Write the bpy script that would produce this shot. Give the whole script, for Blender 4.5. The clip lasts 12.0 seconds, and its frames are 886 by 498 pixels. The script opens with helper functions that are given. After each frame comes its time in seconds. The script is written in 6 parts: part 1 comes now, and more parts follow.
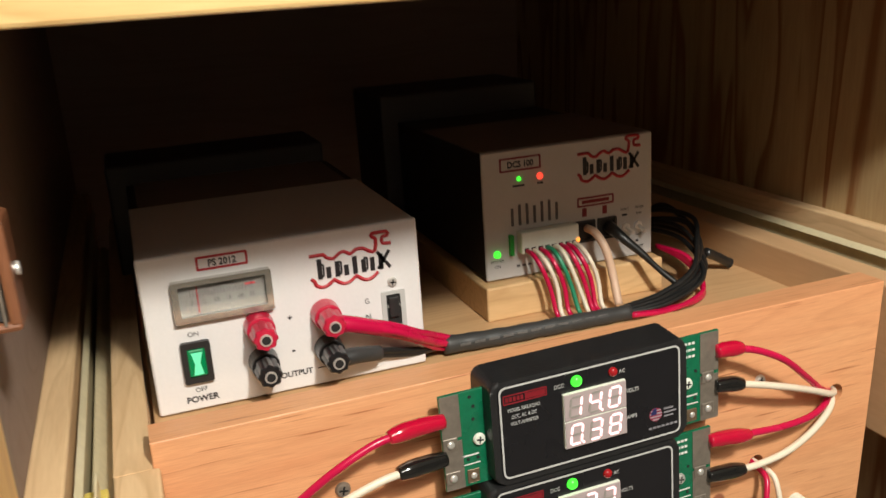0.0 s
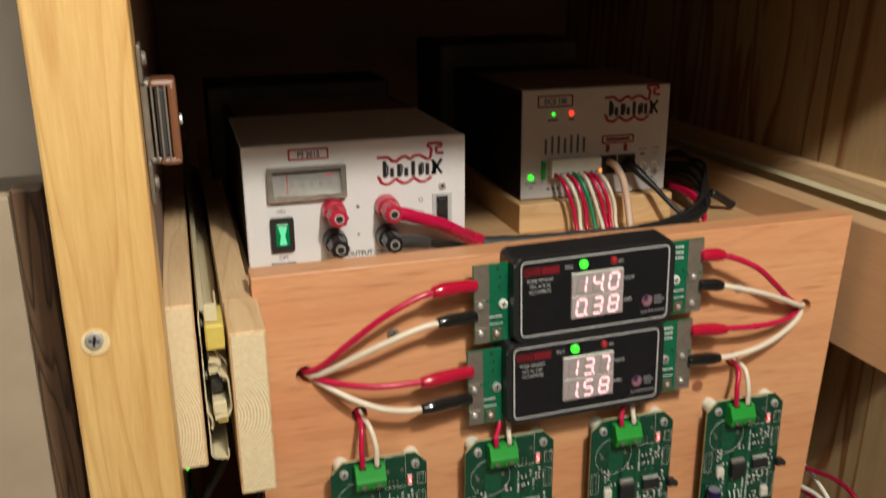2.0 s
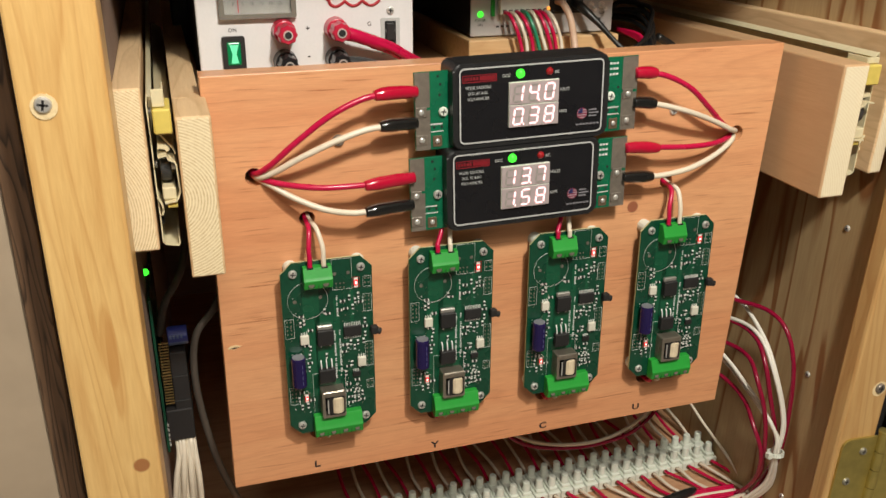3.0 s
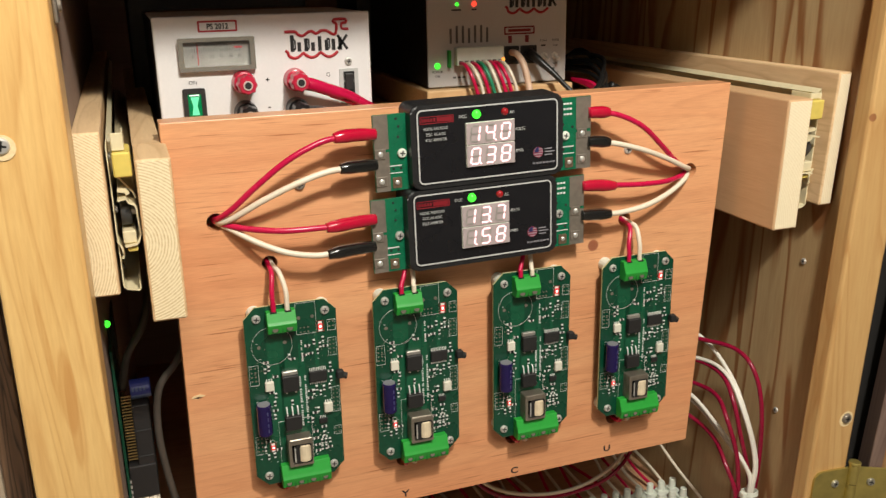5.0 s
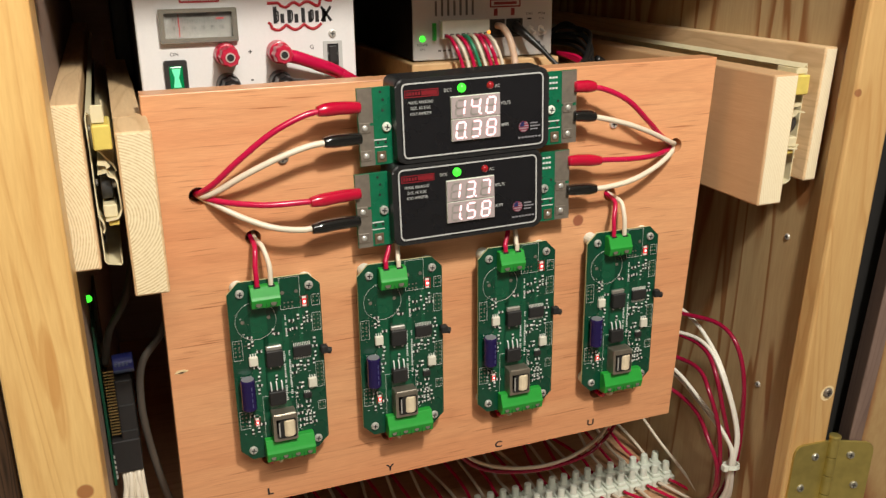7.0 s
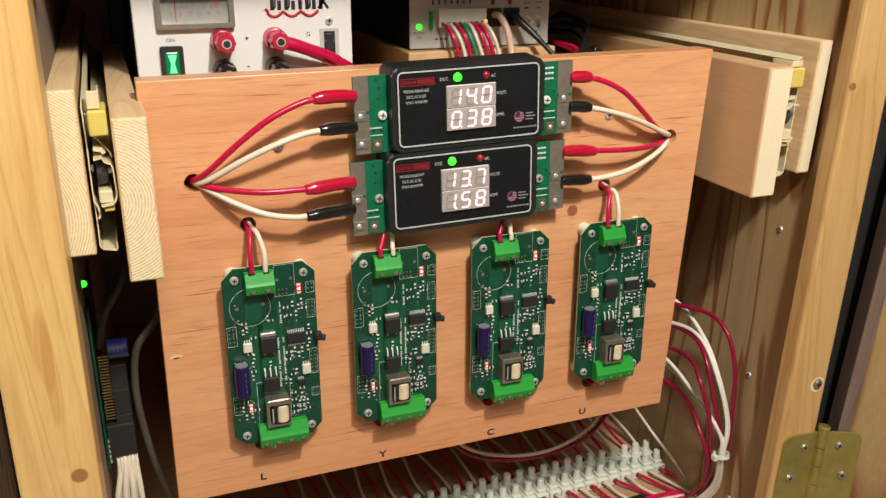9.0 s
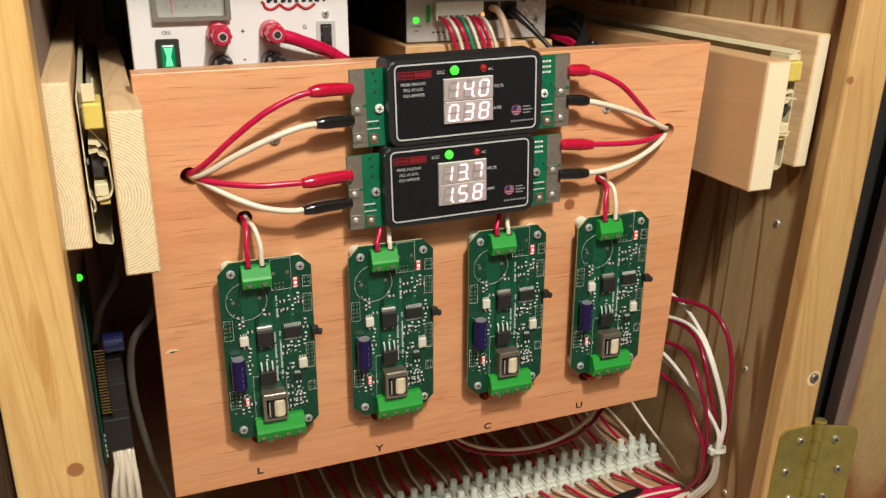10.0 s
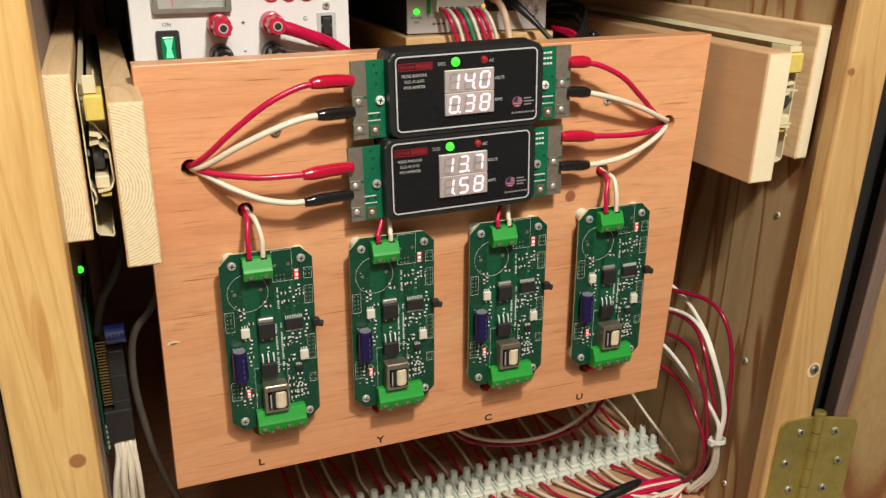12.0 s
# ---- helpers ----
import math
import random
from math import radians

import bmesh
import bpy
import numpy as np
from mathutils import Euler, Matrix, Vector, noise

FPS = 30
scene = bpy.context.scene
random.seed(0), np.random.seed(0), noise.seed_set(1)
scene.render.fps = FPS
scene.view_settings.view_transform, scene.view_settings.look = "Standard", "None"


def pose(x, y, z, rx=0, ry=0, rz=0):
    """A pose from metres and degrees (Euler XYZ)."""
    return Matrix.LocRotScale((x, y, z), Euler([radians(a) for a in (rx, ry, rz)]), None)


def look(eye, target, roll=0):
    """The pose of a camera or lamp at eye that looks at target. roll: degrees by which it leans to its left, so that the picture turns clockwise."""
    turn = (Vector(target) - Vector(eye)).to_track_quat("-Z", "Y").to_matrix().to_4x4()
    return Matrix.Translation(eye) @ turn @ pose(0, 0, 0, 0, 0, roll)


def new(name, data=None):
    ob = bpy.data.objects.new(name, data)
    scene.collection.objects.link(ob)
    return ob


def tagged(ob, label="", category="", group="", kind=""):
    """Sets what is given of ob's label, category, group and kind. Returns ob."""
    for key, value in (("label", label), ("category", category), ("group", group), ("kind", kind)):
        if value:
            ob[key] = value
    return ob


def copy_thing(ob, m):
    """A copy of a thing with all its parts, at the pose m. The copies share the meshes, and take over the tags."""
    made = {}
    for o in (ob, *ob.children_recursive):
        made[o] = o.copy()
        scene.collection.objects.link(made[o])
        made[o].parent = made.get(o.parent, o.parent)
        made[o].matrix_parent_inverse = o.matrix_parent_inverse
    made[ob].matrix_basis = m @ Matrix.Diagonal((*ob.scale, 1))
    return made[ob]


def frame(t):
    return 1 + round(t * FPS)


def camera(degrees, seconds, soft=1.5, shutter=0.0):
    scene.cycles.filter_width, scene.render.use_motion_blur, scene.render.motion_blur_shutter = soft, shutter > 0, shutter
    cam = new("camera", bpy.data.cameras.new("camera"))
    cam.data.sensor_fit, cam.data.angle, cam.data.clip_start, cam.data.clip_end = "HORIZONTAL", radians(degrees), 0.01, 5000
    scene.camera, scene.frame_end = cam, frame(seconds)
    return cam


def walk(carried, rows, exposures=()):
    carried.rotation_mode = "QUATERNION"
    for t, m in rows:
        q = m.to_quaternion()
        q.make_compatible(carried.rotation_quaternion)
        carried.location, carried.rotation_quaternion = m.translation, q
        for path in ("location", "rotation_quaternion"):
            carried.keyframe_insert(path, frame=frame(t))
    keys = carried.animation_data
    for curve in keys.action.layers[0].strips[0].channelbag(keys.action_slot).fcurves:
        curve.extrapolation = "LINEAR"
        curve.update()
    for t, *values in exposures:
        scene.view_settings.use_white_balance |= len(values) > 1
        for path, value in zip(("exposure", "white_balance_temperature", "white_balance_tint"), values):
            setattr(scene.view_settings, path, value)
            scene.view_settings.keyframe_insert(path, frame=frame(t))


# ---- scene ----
cam = camera(53.2, 12.0, 1.4, 0.5)
PATH = [
    (0, (0.011, -0.359, 0.974), (0.641, 1.451, 0.403), -3.9),
    (0.5, (0.003, -0.398, 0.982), (0.564, 1.456, 0.481), -3.1),
    (1, (-0.012, -0.416, 0.989), (0.527, 1.447, 0.499), -0.4),
    (1.5, (-0.024, -0.445, 0.982), (0.508, 1.415, 0.475), -0.0),
    (2, (-0.028, -0.47, 0.96), (0.509, 1.358, 0.352), -0.5),
    (2.5, (-0.025, -0.505, 0.933), (0.519, 1.284, 0.223), 0.9),
    (2.7, (-0.021, -0.515, 0.916), (0.541, 1.246, 0.153), 0.4),
    (4.3, (-0.014, -0.543, 0.877), (0.486, 1.278, 0.22), -1.3),
    (4.5, (-0.017, -0.541, 0.878), (0.516, 1.272, 0.222), -1.1),
    (5, (-0.016, -0.539, 0.877), (0.617, 1.263, 0.286), -1.1),
    (5.5, (-0.014, -0.538, 0.877), (0.628, 1.254, 0.261), -0.7),
    (6, (-0.014, -0.538, 0.877), (0.643, 1.24, 0.239), -0.2),
    (6.5, (-0.015, -0.538, 0.877), (0.642, 1.241, 0.244), -0.3),
    (7, (-0.015, -0.537, 0.876), (0.643, 1.238, 0.231), -0.7),
    (9, (-0.015, -0.539, 0.878), (0.649, 1.223, 0.205), 0.0),
    (9.5, (-0.015, -0.538, 0.877), (0.657, 1.218, 0.195), 0.3),
    (10, (-0.015, -0.538, 0.877), (0.655, 1.217, 0.193), 0.1),
    (10.5, (-0.015, -0.538, 0.877), (0.655, 1.217, 0.191), -0.0),
    (11, (-0.016, -0.539, 0.878), (0.64, 1.218, 0.182), -0.1),
    (11.5, (-0.015, -0.538, 0.877), (0.653, 1.212, 0.177), -0.1),
    (12, (-0.016, -0.538, 0.877), (0.653, 1.211, 0.176), 0.1),
]
walk(cam, [(t, look(eye, target, roll)) for t, eye, target, roll in PATH],
     [(0, -0.02), (0.5, -0.08), (1.0, -0.22), (1.5, -0.34), (2.0, -0.40), (2.5, -0.26), (4.3, 0.0), (12, 0.02)])

# ---- light ----
world = bpy.data.worlds.new("world")
scene.world = world
world.use_nodes = True
world.node_tree.nodes["Background"].inputs["Color"].default_value = (1.0, 0.80, 0.60, 1)
world.node_tree.nodes["Background"].inputs["Strength"].default_value = 0.06
scene.view_settings.exposure = 0.0


# a bulb hanging in front of the cabinet, and an unseen disk lamp added overhead as fill
bulb = bpy.data.lights.new("hanging_bulb", "POINT")
bulb.energy, bulb.color, bulb.shadow_soft_size = 40, (1.0, 0.96, 0.85), 0.036
new("hanging_bulb", bulb).location = (0.190, -0.66, 1.43)
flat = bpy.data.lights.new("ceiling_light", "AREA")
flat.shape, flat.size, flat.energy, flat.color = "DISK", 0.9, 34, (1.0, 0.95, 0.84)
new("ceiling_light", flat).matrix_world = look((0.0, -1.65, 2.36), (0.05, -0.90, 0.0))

# ---- materials ----


def mat(name):
    m = bpy.data.materials.new(name)
    m.use_nodes = True
    return m, m.node_tree.nodes, m.node_tree.links, m.node_tree.nodes["Principled BSDF"]


def plain(name, colour, rough=0.5, metal=0.0, vary=0.12, scale=180.0, bump=0.05, coat=0.0):
    """A painted, moulded or metal surface with faint mottling and fine relief."""
    m, n, l, b = mat(name)
    tc = n.new("ShaderNodeTexCoord")
    a = n.new("ShaderNodeTexNoise")
    a.inputs["Scale"].default_value, a.inputs["Detail"].default_value = scale, 5
    c = n.new("ShaderNodeTexNoise")
    c.inputs["Scale"].default_value, c.inputs["Detail"].default_value = scale * 0.12, 3
    l.new(tc.outputs["Object"], a.inputs["Vector"])
    l.new(tc.outputs["Object"], c.inputs["Vector"])
    add = n.new("ShaderNodeMath")
    add.operation = "ADD"
    l.new(a.outputs["Fac"], add.inputs[0])
    l.new(c.outputs["Fac"], add.inputs[1])
    mr = n.new("ShaderNodeMapRange")
    mr.inputs["From Min"].default_value, mr.inputs["From Max"].default_value = 0.6, 1.4
    mr.inputs["To Min"].default_value, mr.inputs["To Max"].default_value = 1 - vary, 1 + vary
    l.new(add.outputs[0], mr.inputs["Value"])
    mul = n.new("ShaderNodeVectorMath")
    mul.operation = "SCALE"
    mul.inputs[0].default_value = colour
    l.new(mr.outputs[0], mul.inputs["Scale"])
    l.new(mul.outputs[0], b.inputs["Base Color"])
    r = n.new("ShaderNodeMapRange")
    r.inputs["To Min"].default_value, r.inputs["To Max"].default_value = max(0.03, rough - 0.08), min(1, rough + 0.08)
    l.new(c.outputs["Fac"], r.inputs["Value"])
    l.new(r.outputs[0], b.inputs["Roughness"])
    b.inputs["Metallic"].default_value, b.inputs["Coat Weight"].default_value = metal, coat
    if bump:
        bp = n.new("ShaderNodeBump")
        bp.inputs["Strength"].default_value, bp.inputs["Distance"].default_value = bump, 0.0006
        l.new(a.outputs["Fac"], bp.inputs["Height"])
        l.new(bp.outputs[0], b.inputs["Normal"])
    return m


def glow(name, colour, strength):
    m, n, l, b = mat(name)
    b.inputs["Base Color"].default_value = (*[0.3 * c for c in colour], 1)
    b.inputs["Emission Color"].default_value = (*colour, 1)
    b.inputs["Emission Strength"].default_value = strength
    b.inputs["Roughness"].default_value = 0.25
    return m


def wood(name, light, dark, axis="Z", mottle=0.7, coat=0.0, rings=42.0, fibre=520.0, wave=0.5, rough=0.5, across=(1, 1, 1), knots=(), wobble=2.2, shift=(0, 0, 0), lines=0.0, tint=None, resin=()):
    """Sawn or planed timber: growth bands, fibres and pores stretched along one axis."""
    m, n, l, b = mat(name)
    tc = n.new("ShaderNodeTexCoord")
    mp = n.new("ShaderNodeMapping")
    mp.inputs["Location"].default_value = shift
    s = [across[0], across[1], across[2]]
    s["XYZ".index(axis)] *= 0.09
    mp.inputs["Scale"].default_value = s
    l.new(tc.outputs["Object"], mp.inputs["Vector"])
    big = n.new("ShaderNodeTexNoise")
    big.inputs["Scale"].default_value, big.inputs["Detail"].default_value, big.inputs["Distortion"].default_value = rings * 0.5, 2, 0.4
    l.new(mp.outputs[0], big.inputs["Vector"])
    # growth bands are level lines of a slow noise
    k = n.new("ShaderNodeMath")
    k.operation = "MULTIPLY"
    k.inputs[1].default_value = wobble * 7
    l.new(big.outputs["Fac"], k.inputs[0])
    fr = n.new("ShaderNodeMath")
    fr.operation = "FRACT"
    l.new(k.outputs[0], fr.inputs[0])
    ramp = n.new("ShaderNodeValToRGB")
    e = ramp.color_ramp.elements
    e[0].position, e[0].color = 0.0, (0, 0, 0, 1)
    e[1].position, e[1].color = 1.0, (0, 0, 0, 1)
    for at_, v in ((0.50, 0.10), (0.80, 1.0), (0.90, 0.05)):
        x = ramp.color_ramp.elements.new(at_)
        x.color = (v, v, v, 1)
    l.new(fr.outputs[0], ramp.inputs[0])
    fine = n.new("ShaderNodeTexNoise")
    fine.inputs["Scale"].default_value, fine.inputs["Detail"].default_value = fibre, 6
    l.new(mp.outputs[0], fine.inputs["Vector"])
    mid = n.new("ShaderNodeTexNoise")
    mid.inputs["Scale"].default_value, mid.inputs["Detail"].default_value = rings * 2.6, 4
    l.new(mp.outputs[0], mid.inputs["Vector"])
    f = n.new("ShaderNodeMath")
    f.operation = "MULTIPLY_ADD"
    f.inputs[1].default_value = wave
    l.new(ramp.outputs[0], f.inputs[0])
    g = n.new("ShaderNodeMath")
    g.operation = "MULTIPLY_ADD"
    g.inputs[1].default_value, g.inputs[2].default_value = 0.55, -0.2
    l.new(fine.outputs["Fac"], g.inputs[0])
    g2 = n.new("ShaderNodeMath")
    g2.operation = "MULTIPLY_ADD"
    g2.inputs[1].default_value = mottle
    l.new(mid.outputs["Fac"], g2.inputs[0])
    l.new(g.outputs[0], g2.inputs[2])
    sub = n.new("ShaderNodeMath")
    sub.operation = "SUBTRACT"
    sub.inputs[1].default_value = 0.5 * mottle - 0.10
    l.new(g2.outputs[0], sub.inputs[0])
    l.new(sub.outputs[0], f.inputs[2])
    last = f.outputs[0]
    if lines:
        # short dark pores and flecks
        pore = n.new("ShaderNodeTexNoise")
        pore.inputs["Scale"].default_value, pore.inputs["Detail"].default_value = rings * 8.0, 1.5
        mp2 = n.new("ShaderNodeMapping")
        s2 = [across[0], across[1], across[2]]
        s2["XYZ".index(axis)] *= 0.055
        mp2.inputs["Scale"].default_value = s2
        l.new(tc.outputs["Object"], mp2.inputs["Vector"])
        l.new(mp2.outputs[0], pore.inputs["Vector"])
        pr = n.new("ShaderNodeMapRange")
        pr.inputs["From Min"].default_value, pr.inputs["From Max"].default_value = 0.64, 0.74
        pr.inputs["To Max"].default_value = lines
        l.new(pore.outputs["Fac"], pr.inputs["Value"])
        ad = n.new("ShaderNodeMath")
        l.new(last, ad.inputs[0])
        l.new(pr.outputs[0], ad.inputs[1])
        last = ad.outputs[0]
    mix = n.new("ShaderNodeMix")
    mix.data_type = "RGBA"
    mix.inputs[6].default_value, mix.inputs[7].default_value = (*light, 1), (*dark, 1)
    l.new(last, mix.inputs[0])
    shade = mix.outputs[2]
    if tint:
        # broad streaks of redder heartwood
        slow = n.new("ShaderNodeTexNoise")
        slow.inputs["Scale"].default_value, slow.inputs["Detail"].default_value = rings * 0.30, 3
        l.new(mp.outputs[0], slow.inputs["Vector"])
        sr = n.new("ShaderNodeMapRange")
        sr.inputs["From Min"].default_value, sr.inputs["From Max"].default_value = 0.40, 0.66
        sr.inputs["To Max"].default_value = 0.75
        l.new(slow.outputs["Fac"], sr.inputs["Value"])
        tm = n.new("ShaderNodeMix")
        tm.data_type, tm.blend_type = "RGBA", "MULTIPLY"
        tm.inputs[7].default_value = (*tint, 1)
        l.new(sr.outputs[0], tm.inputs[0])
        l.new(shade, tm.inputs[6])
        shade = tm.outputs[2]
    for kx, ky, kz, kr in knots:
        # a round reddish knot
        far = n.new("ShaderNodeVectorMath")
        far.operation = "DISTANCE"
        far.inputs[1].default_value = (kx, ky, kz)
        l.new(tc.outputs["Object"], far.inputs[0])
        near = n.new("ShaderNodeMapRange")
        near.inputs["From Min"].default_value, near.inputs["From Max"].default_value = kr * 0.86, kr * 1.12
        near.inputs["To Min"].default_value, near.inputs["To Max"].default_value = 0.85, 0.0
        l.new(far.outputs["Value"], near.inputs["Value"])
        km = n.new("ShaderNodeMix")
        km.data_type = "RGBA"
        km.inputs[7].default_value = (dark[0] * 0.62, dark[1] * 0.46, dark[2] * 0.6, 1)
        l.new(near.outputs[0], km.inputs[0])
        l.new(shade, km.inputs[6])
        shade = km.outputs[2]
    for kx, kz, rx, rz in resin:
        # a long drop of darker resin wood
        off = n.new("ShaderNodeMapping")
        off.inputs["Location"].default_value = (-kx / rx, 0, -kz / rz)
        off.inputs["Scale"].default_value = (1 / rx, 0, 1 / rz)
        l.new(tc.outputs["Object"], off.inputs["Vector"])
        far = n.new("ShaderNodeVectorMath")
        far.operation = "LENGTH"
        l.new(off.outputs[0], far.inputs[0])
        near = n.new("ShaderNodeMapRange")
        near.inputs["From Min"].default_value, near.inputs["From Max"].default_value = 0.85, 1.05
        near.inputs["To Min"].default_value, near.inputs["To Max"].default_value = 0.42, 0.0
        l.new(far.outputs["Value"], near.inputs["Value"])
        km = n.new("ShaderNodeMix")
        km.data_type = "RGBA"
        km.inputs[7].default_value = (*dark, 1)
        l.new(near.outputs[0], km.inputs[0])
        l.new(shade, km.inputs[6])
        shade = km.outputs[2]
    l.new(shade, b.inputs["Base Color"])
    b.inputs["Coat Weight"].default_value, b.inputs["Coat Roughness"].default_value = coat, 0.3
    rr = n.new("ShaderNodeMapRange")
    rr.inputs["To Min"].default_value, rr.inputs["To Max"].default_value = rough + 0.1, rough - 0.1
    l.new(mid.outputs["Fac"], rr.inputs["Value"])
    l.new(rr.outputs[0], b.inputs["Roughness"])
    bp = n.new("ShaderNodeBump")
    bp.inputs["Strength"].default_value, bp.inputs["Distance"].default_value = 0.25, 0.0005
    l.new(fine.outputs["Fac"], bp.inputs["Height"])
    l.new(bp.outputs[0], b.inputs["Normal"])
    return m


def end_grain(name, light, dark, centre, axis="Y", pitch=1100.0):
    """Sawn board end: arcs of growth rings round a pith that lies outside the board."""
    m, n, l, b = mat(name)
    tc = n.new("ShaderNodeTexCoord")
    mp = n.new("ShaderNodeMapping")
    mp.inputs["Location"].default_value = [-c for c in centre]
    l.new(tc.outputs["Object"], mp.inputs["Vector"])
    w = n.new("ShaderNodeTexWave")
    w.wave_type, w.rings_direction, w.bands_direction = "RINGS", axis, axis
    w.inputs["Scale"].default_value, w.inputs["Distortion"].default_value = pitch / 20.0, 1.3
    w.inputs["Detail"].default_value, w.inputs["Detail Scale"].default_value = 3, 1.5
    l.new(mp.outputs[0], w.inputs["Vector"])
    a = n.new("ShaderNodeTexNoise")
    a.inputs["Scale"].default_value, a.inputs["Detail"].default_value = 400, 6
    l.new(tc.outputs["Object"], a.inputs["Vector"])
    ml = n.new("ShaderNodeMath")
    ml.operation = "MULTIPLY"
    l.new(w.outputs["Fac"], ml.inputs[0])
    l.new(a.outputs["Fac"], ml.inputs[1])
    mix = n.new("ShaderNodeMix")
    mix.data_type = "RGBA"
    mix.inputs[6].default_value, mix.inputs[7].default_value = (*light, 1), (*dark, 1)
    l.new(ml.outputs[0], mix.inputs[0])
    l.new(mix.outputs[2], b.inputs["Base Color"])
    b.inputs["Roughness"].default_value = 0.8
    bp = n.new("ShaderNodeBump")
    bp.inputs["Strength"].default_value, bp.inputs["Distance"].default_value = 0.4, 0.0006
    l.new(a.outputs["Fac"], bp.inputs["Height"])
    l.new(bp.outputs[0], b.inputs["Normal"])
    return m


PINE_POST = wood("pine_post", (0.82, 0.55, 0.225), (0.50, 0.22, 0.055), "Z", mottle=0.30, coat=0.15, rings=44, fibre=620, wave=0.30, wobble=1.7, rough=0.38, knots=[(-0.0552, -0.08, 0.5975, 0.0044)], resin=[(-0.0625, 0.6735, 0.0042, 0.0260), (-0.0615, 0.6600, 0.0028, 0.0330)], tint=(0.93, 0.86, 0.72), shift=(0.013, 0, 0.2))
PINE_BEAM = wood("pine_beam", (0.72, 0.50, 0.22), (0.50, 0.26, 0.08), "X", mottle=0.45, coat=0.3, rings=40, fibre=420, wave=0.4, wobble=1.5, rough=0.36)
PINE_RAIL = wood("pine_rail", (0.74, 0.52, 0.30), (0.48, 0.29, 0.14), "Y", rings=60, fibre=700, wave=0.35, wobble=1.6, rough=0.55)
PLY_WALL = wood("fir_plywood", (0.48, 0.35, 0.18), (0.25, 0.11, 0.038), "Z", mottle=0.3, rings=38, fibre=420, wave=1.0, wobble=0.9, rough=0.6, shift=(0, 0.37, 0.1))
# inner cabinet plywood, the interior's shade put into its darker colour
PLY_SHADED = wood("shaded_plywood", (0.29, 0.21, 0.17), (0.20, 0.13, 0.10), "X", rings=22, fibre=300, wave=0.3, rough=0.7)
PANEL = wood("alder_panel", (0.78, 0.40, 0.20), (0.38, 0.135, 0.055), "X", mottle=0.30, coat=0.12, rings=64, fibre=1300, wave=0.13, wobble=1.6, rough=0.38, across=(0.7, 1, 1), lines=0.75, tint=(0.90, 0.72, 0.66), knots=[(0.288, 0.0, 0.689, 0.0042), (0.362, 0.0, 0.7335, 0.003)])
TRAY = wood("tray_plywood", (0.60, 0.37, 0.19), (0.42, 0.23, 0.10), "X", rings=40, fibre=520, wave=0.3, rough=0.55)
BLOCK = wood("pine_block", (0.68, 0.44, 0.22), (0.46, 0.26, 0.11), "X", rings=60, fibre=600, wave=0.35, rough=0.55)
DARK_WOOD = wood("dark_oak", (0.16, 0.09, 0.05), (0.035, 0.02, 0.013), "Z", rings=90, fibre=500, wave=0.8, wobble=2.4, rough=0.45)
END_L = end_grain("end_grain_runner", (0.84, 0.70, 0.46), (0.46, 0.29, 0.12), (-0.082, 0, 0.733), pitch=4300)
END_D = end_grain("end_grain_drawer_side", (0.84, 0.71, 0.47), (0.44, 0.27, 0.11), (-0.026, 0, 0.741), pitch=3800)
END_R = end_grain("end_grain_right", (0.82, 0.71, 0.50), (0.73, 0.59, 0.38), (0.36, 0, 0.70), pitch=3400)
SHELF = wood("lower_shelf", (0.55, 0.32, 0.18), (0.36, 0.18, 0.09), "X", rings=30, fibre=420, wave=0.35, rough=0.5, lines=0.3)
PLASTER = plain("plaster", (0.50, 0.46, 0.40), 0.8, scale=60, vary=0.08, bump=0.2)
BEIGE = plain("beige_paint", (0.40, 0.31, 0.22), 0.7, scale=40, vary=0.12)
BOUNCE_ROOM = plain("room_wall", (0.30, 0.265, 0.23), 0.9, scale=8, vary=0.2)
WHITE = plain("white_enamel", (0.72, 0.70, 0.70), 0.42, scale=500, vary=0.03, bump=0.08)
CASE_BLACK = plain("black_enamel", (0.020, 0.018, 0.018), 0.5, scale=400, bump=0.2)
ABS = plain("black_abs", (0.014, 0.014, 0.015), 0.42, scale=900, bump=0.25, vary=0.2)
FACE = plain("black_label", (0.008, 0.008, 0.010), 0.28, scale=300, bump=0.02)
SILVER = plain("silver_ink", (0.48, 0.48, 0.47), 0.4, vary=0.05, bump=0)
RED_PRINT = plain("red_ink", (0.42, 0.02, 0.03), 0.5, bump=0)
BLACK_PRINT = plain("black_ink", (0.015, 0.013, 0.015), 0.5, bump=0)
WHITE_PRINT = plain("white_ink", (0.65, 0.65, 0.62), 0.5, bump=0)
PCB = plain("green_solder_mask", (0.003, 0.050, 0.025), 0.28, scale=260, vary=0.3, bump=0.05, coat=0.3)
PCB_TRACE = plain("green_copper_pour", (0.005, 0.078, 0.036), 0.28, scale=260, vary=0.2, bump=0.05, coat=0.3)
SOLDER = plain("tinned_pad", (0.235, 0.20, 0.165), 0.42, 0.45, vary=0.25, scale=220, bump=0.3)
STEEL = plain("zinc_steel", (0.72, 0.70, 0.66), 0.30, 0.6, vary=0.15, scale=260)
BRASS = plain("brass_plate", (0.50, 0.40, 0.12), 0.34, 0.75, vary=0.2, scale=120)
SLIDE = plain("cream_slide_enamel", (0.66, 0.58, 0.38), 0.35, scale=200, vary=0.1)
YELLOW = plain("yellow_nylon", (0.66, 0.52, 0.12), 0.45, scale=200)
RED_WIRE = plain("red_insulation", (0.50, 0.005, 0.054), 0.28, scale=120, vary=0.1, bump=0.03)
WHITE_WIRE = plain("cream_insulation", (0.72, 0.63, 0.50), 0.4, scale=120, vary=0.08, bump=0.03)
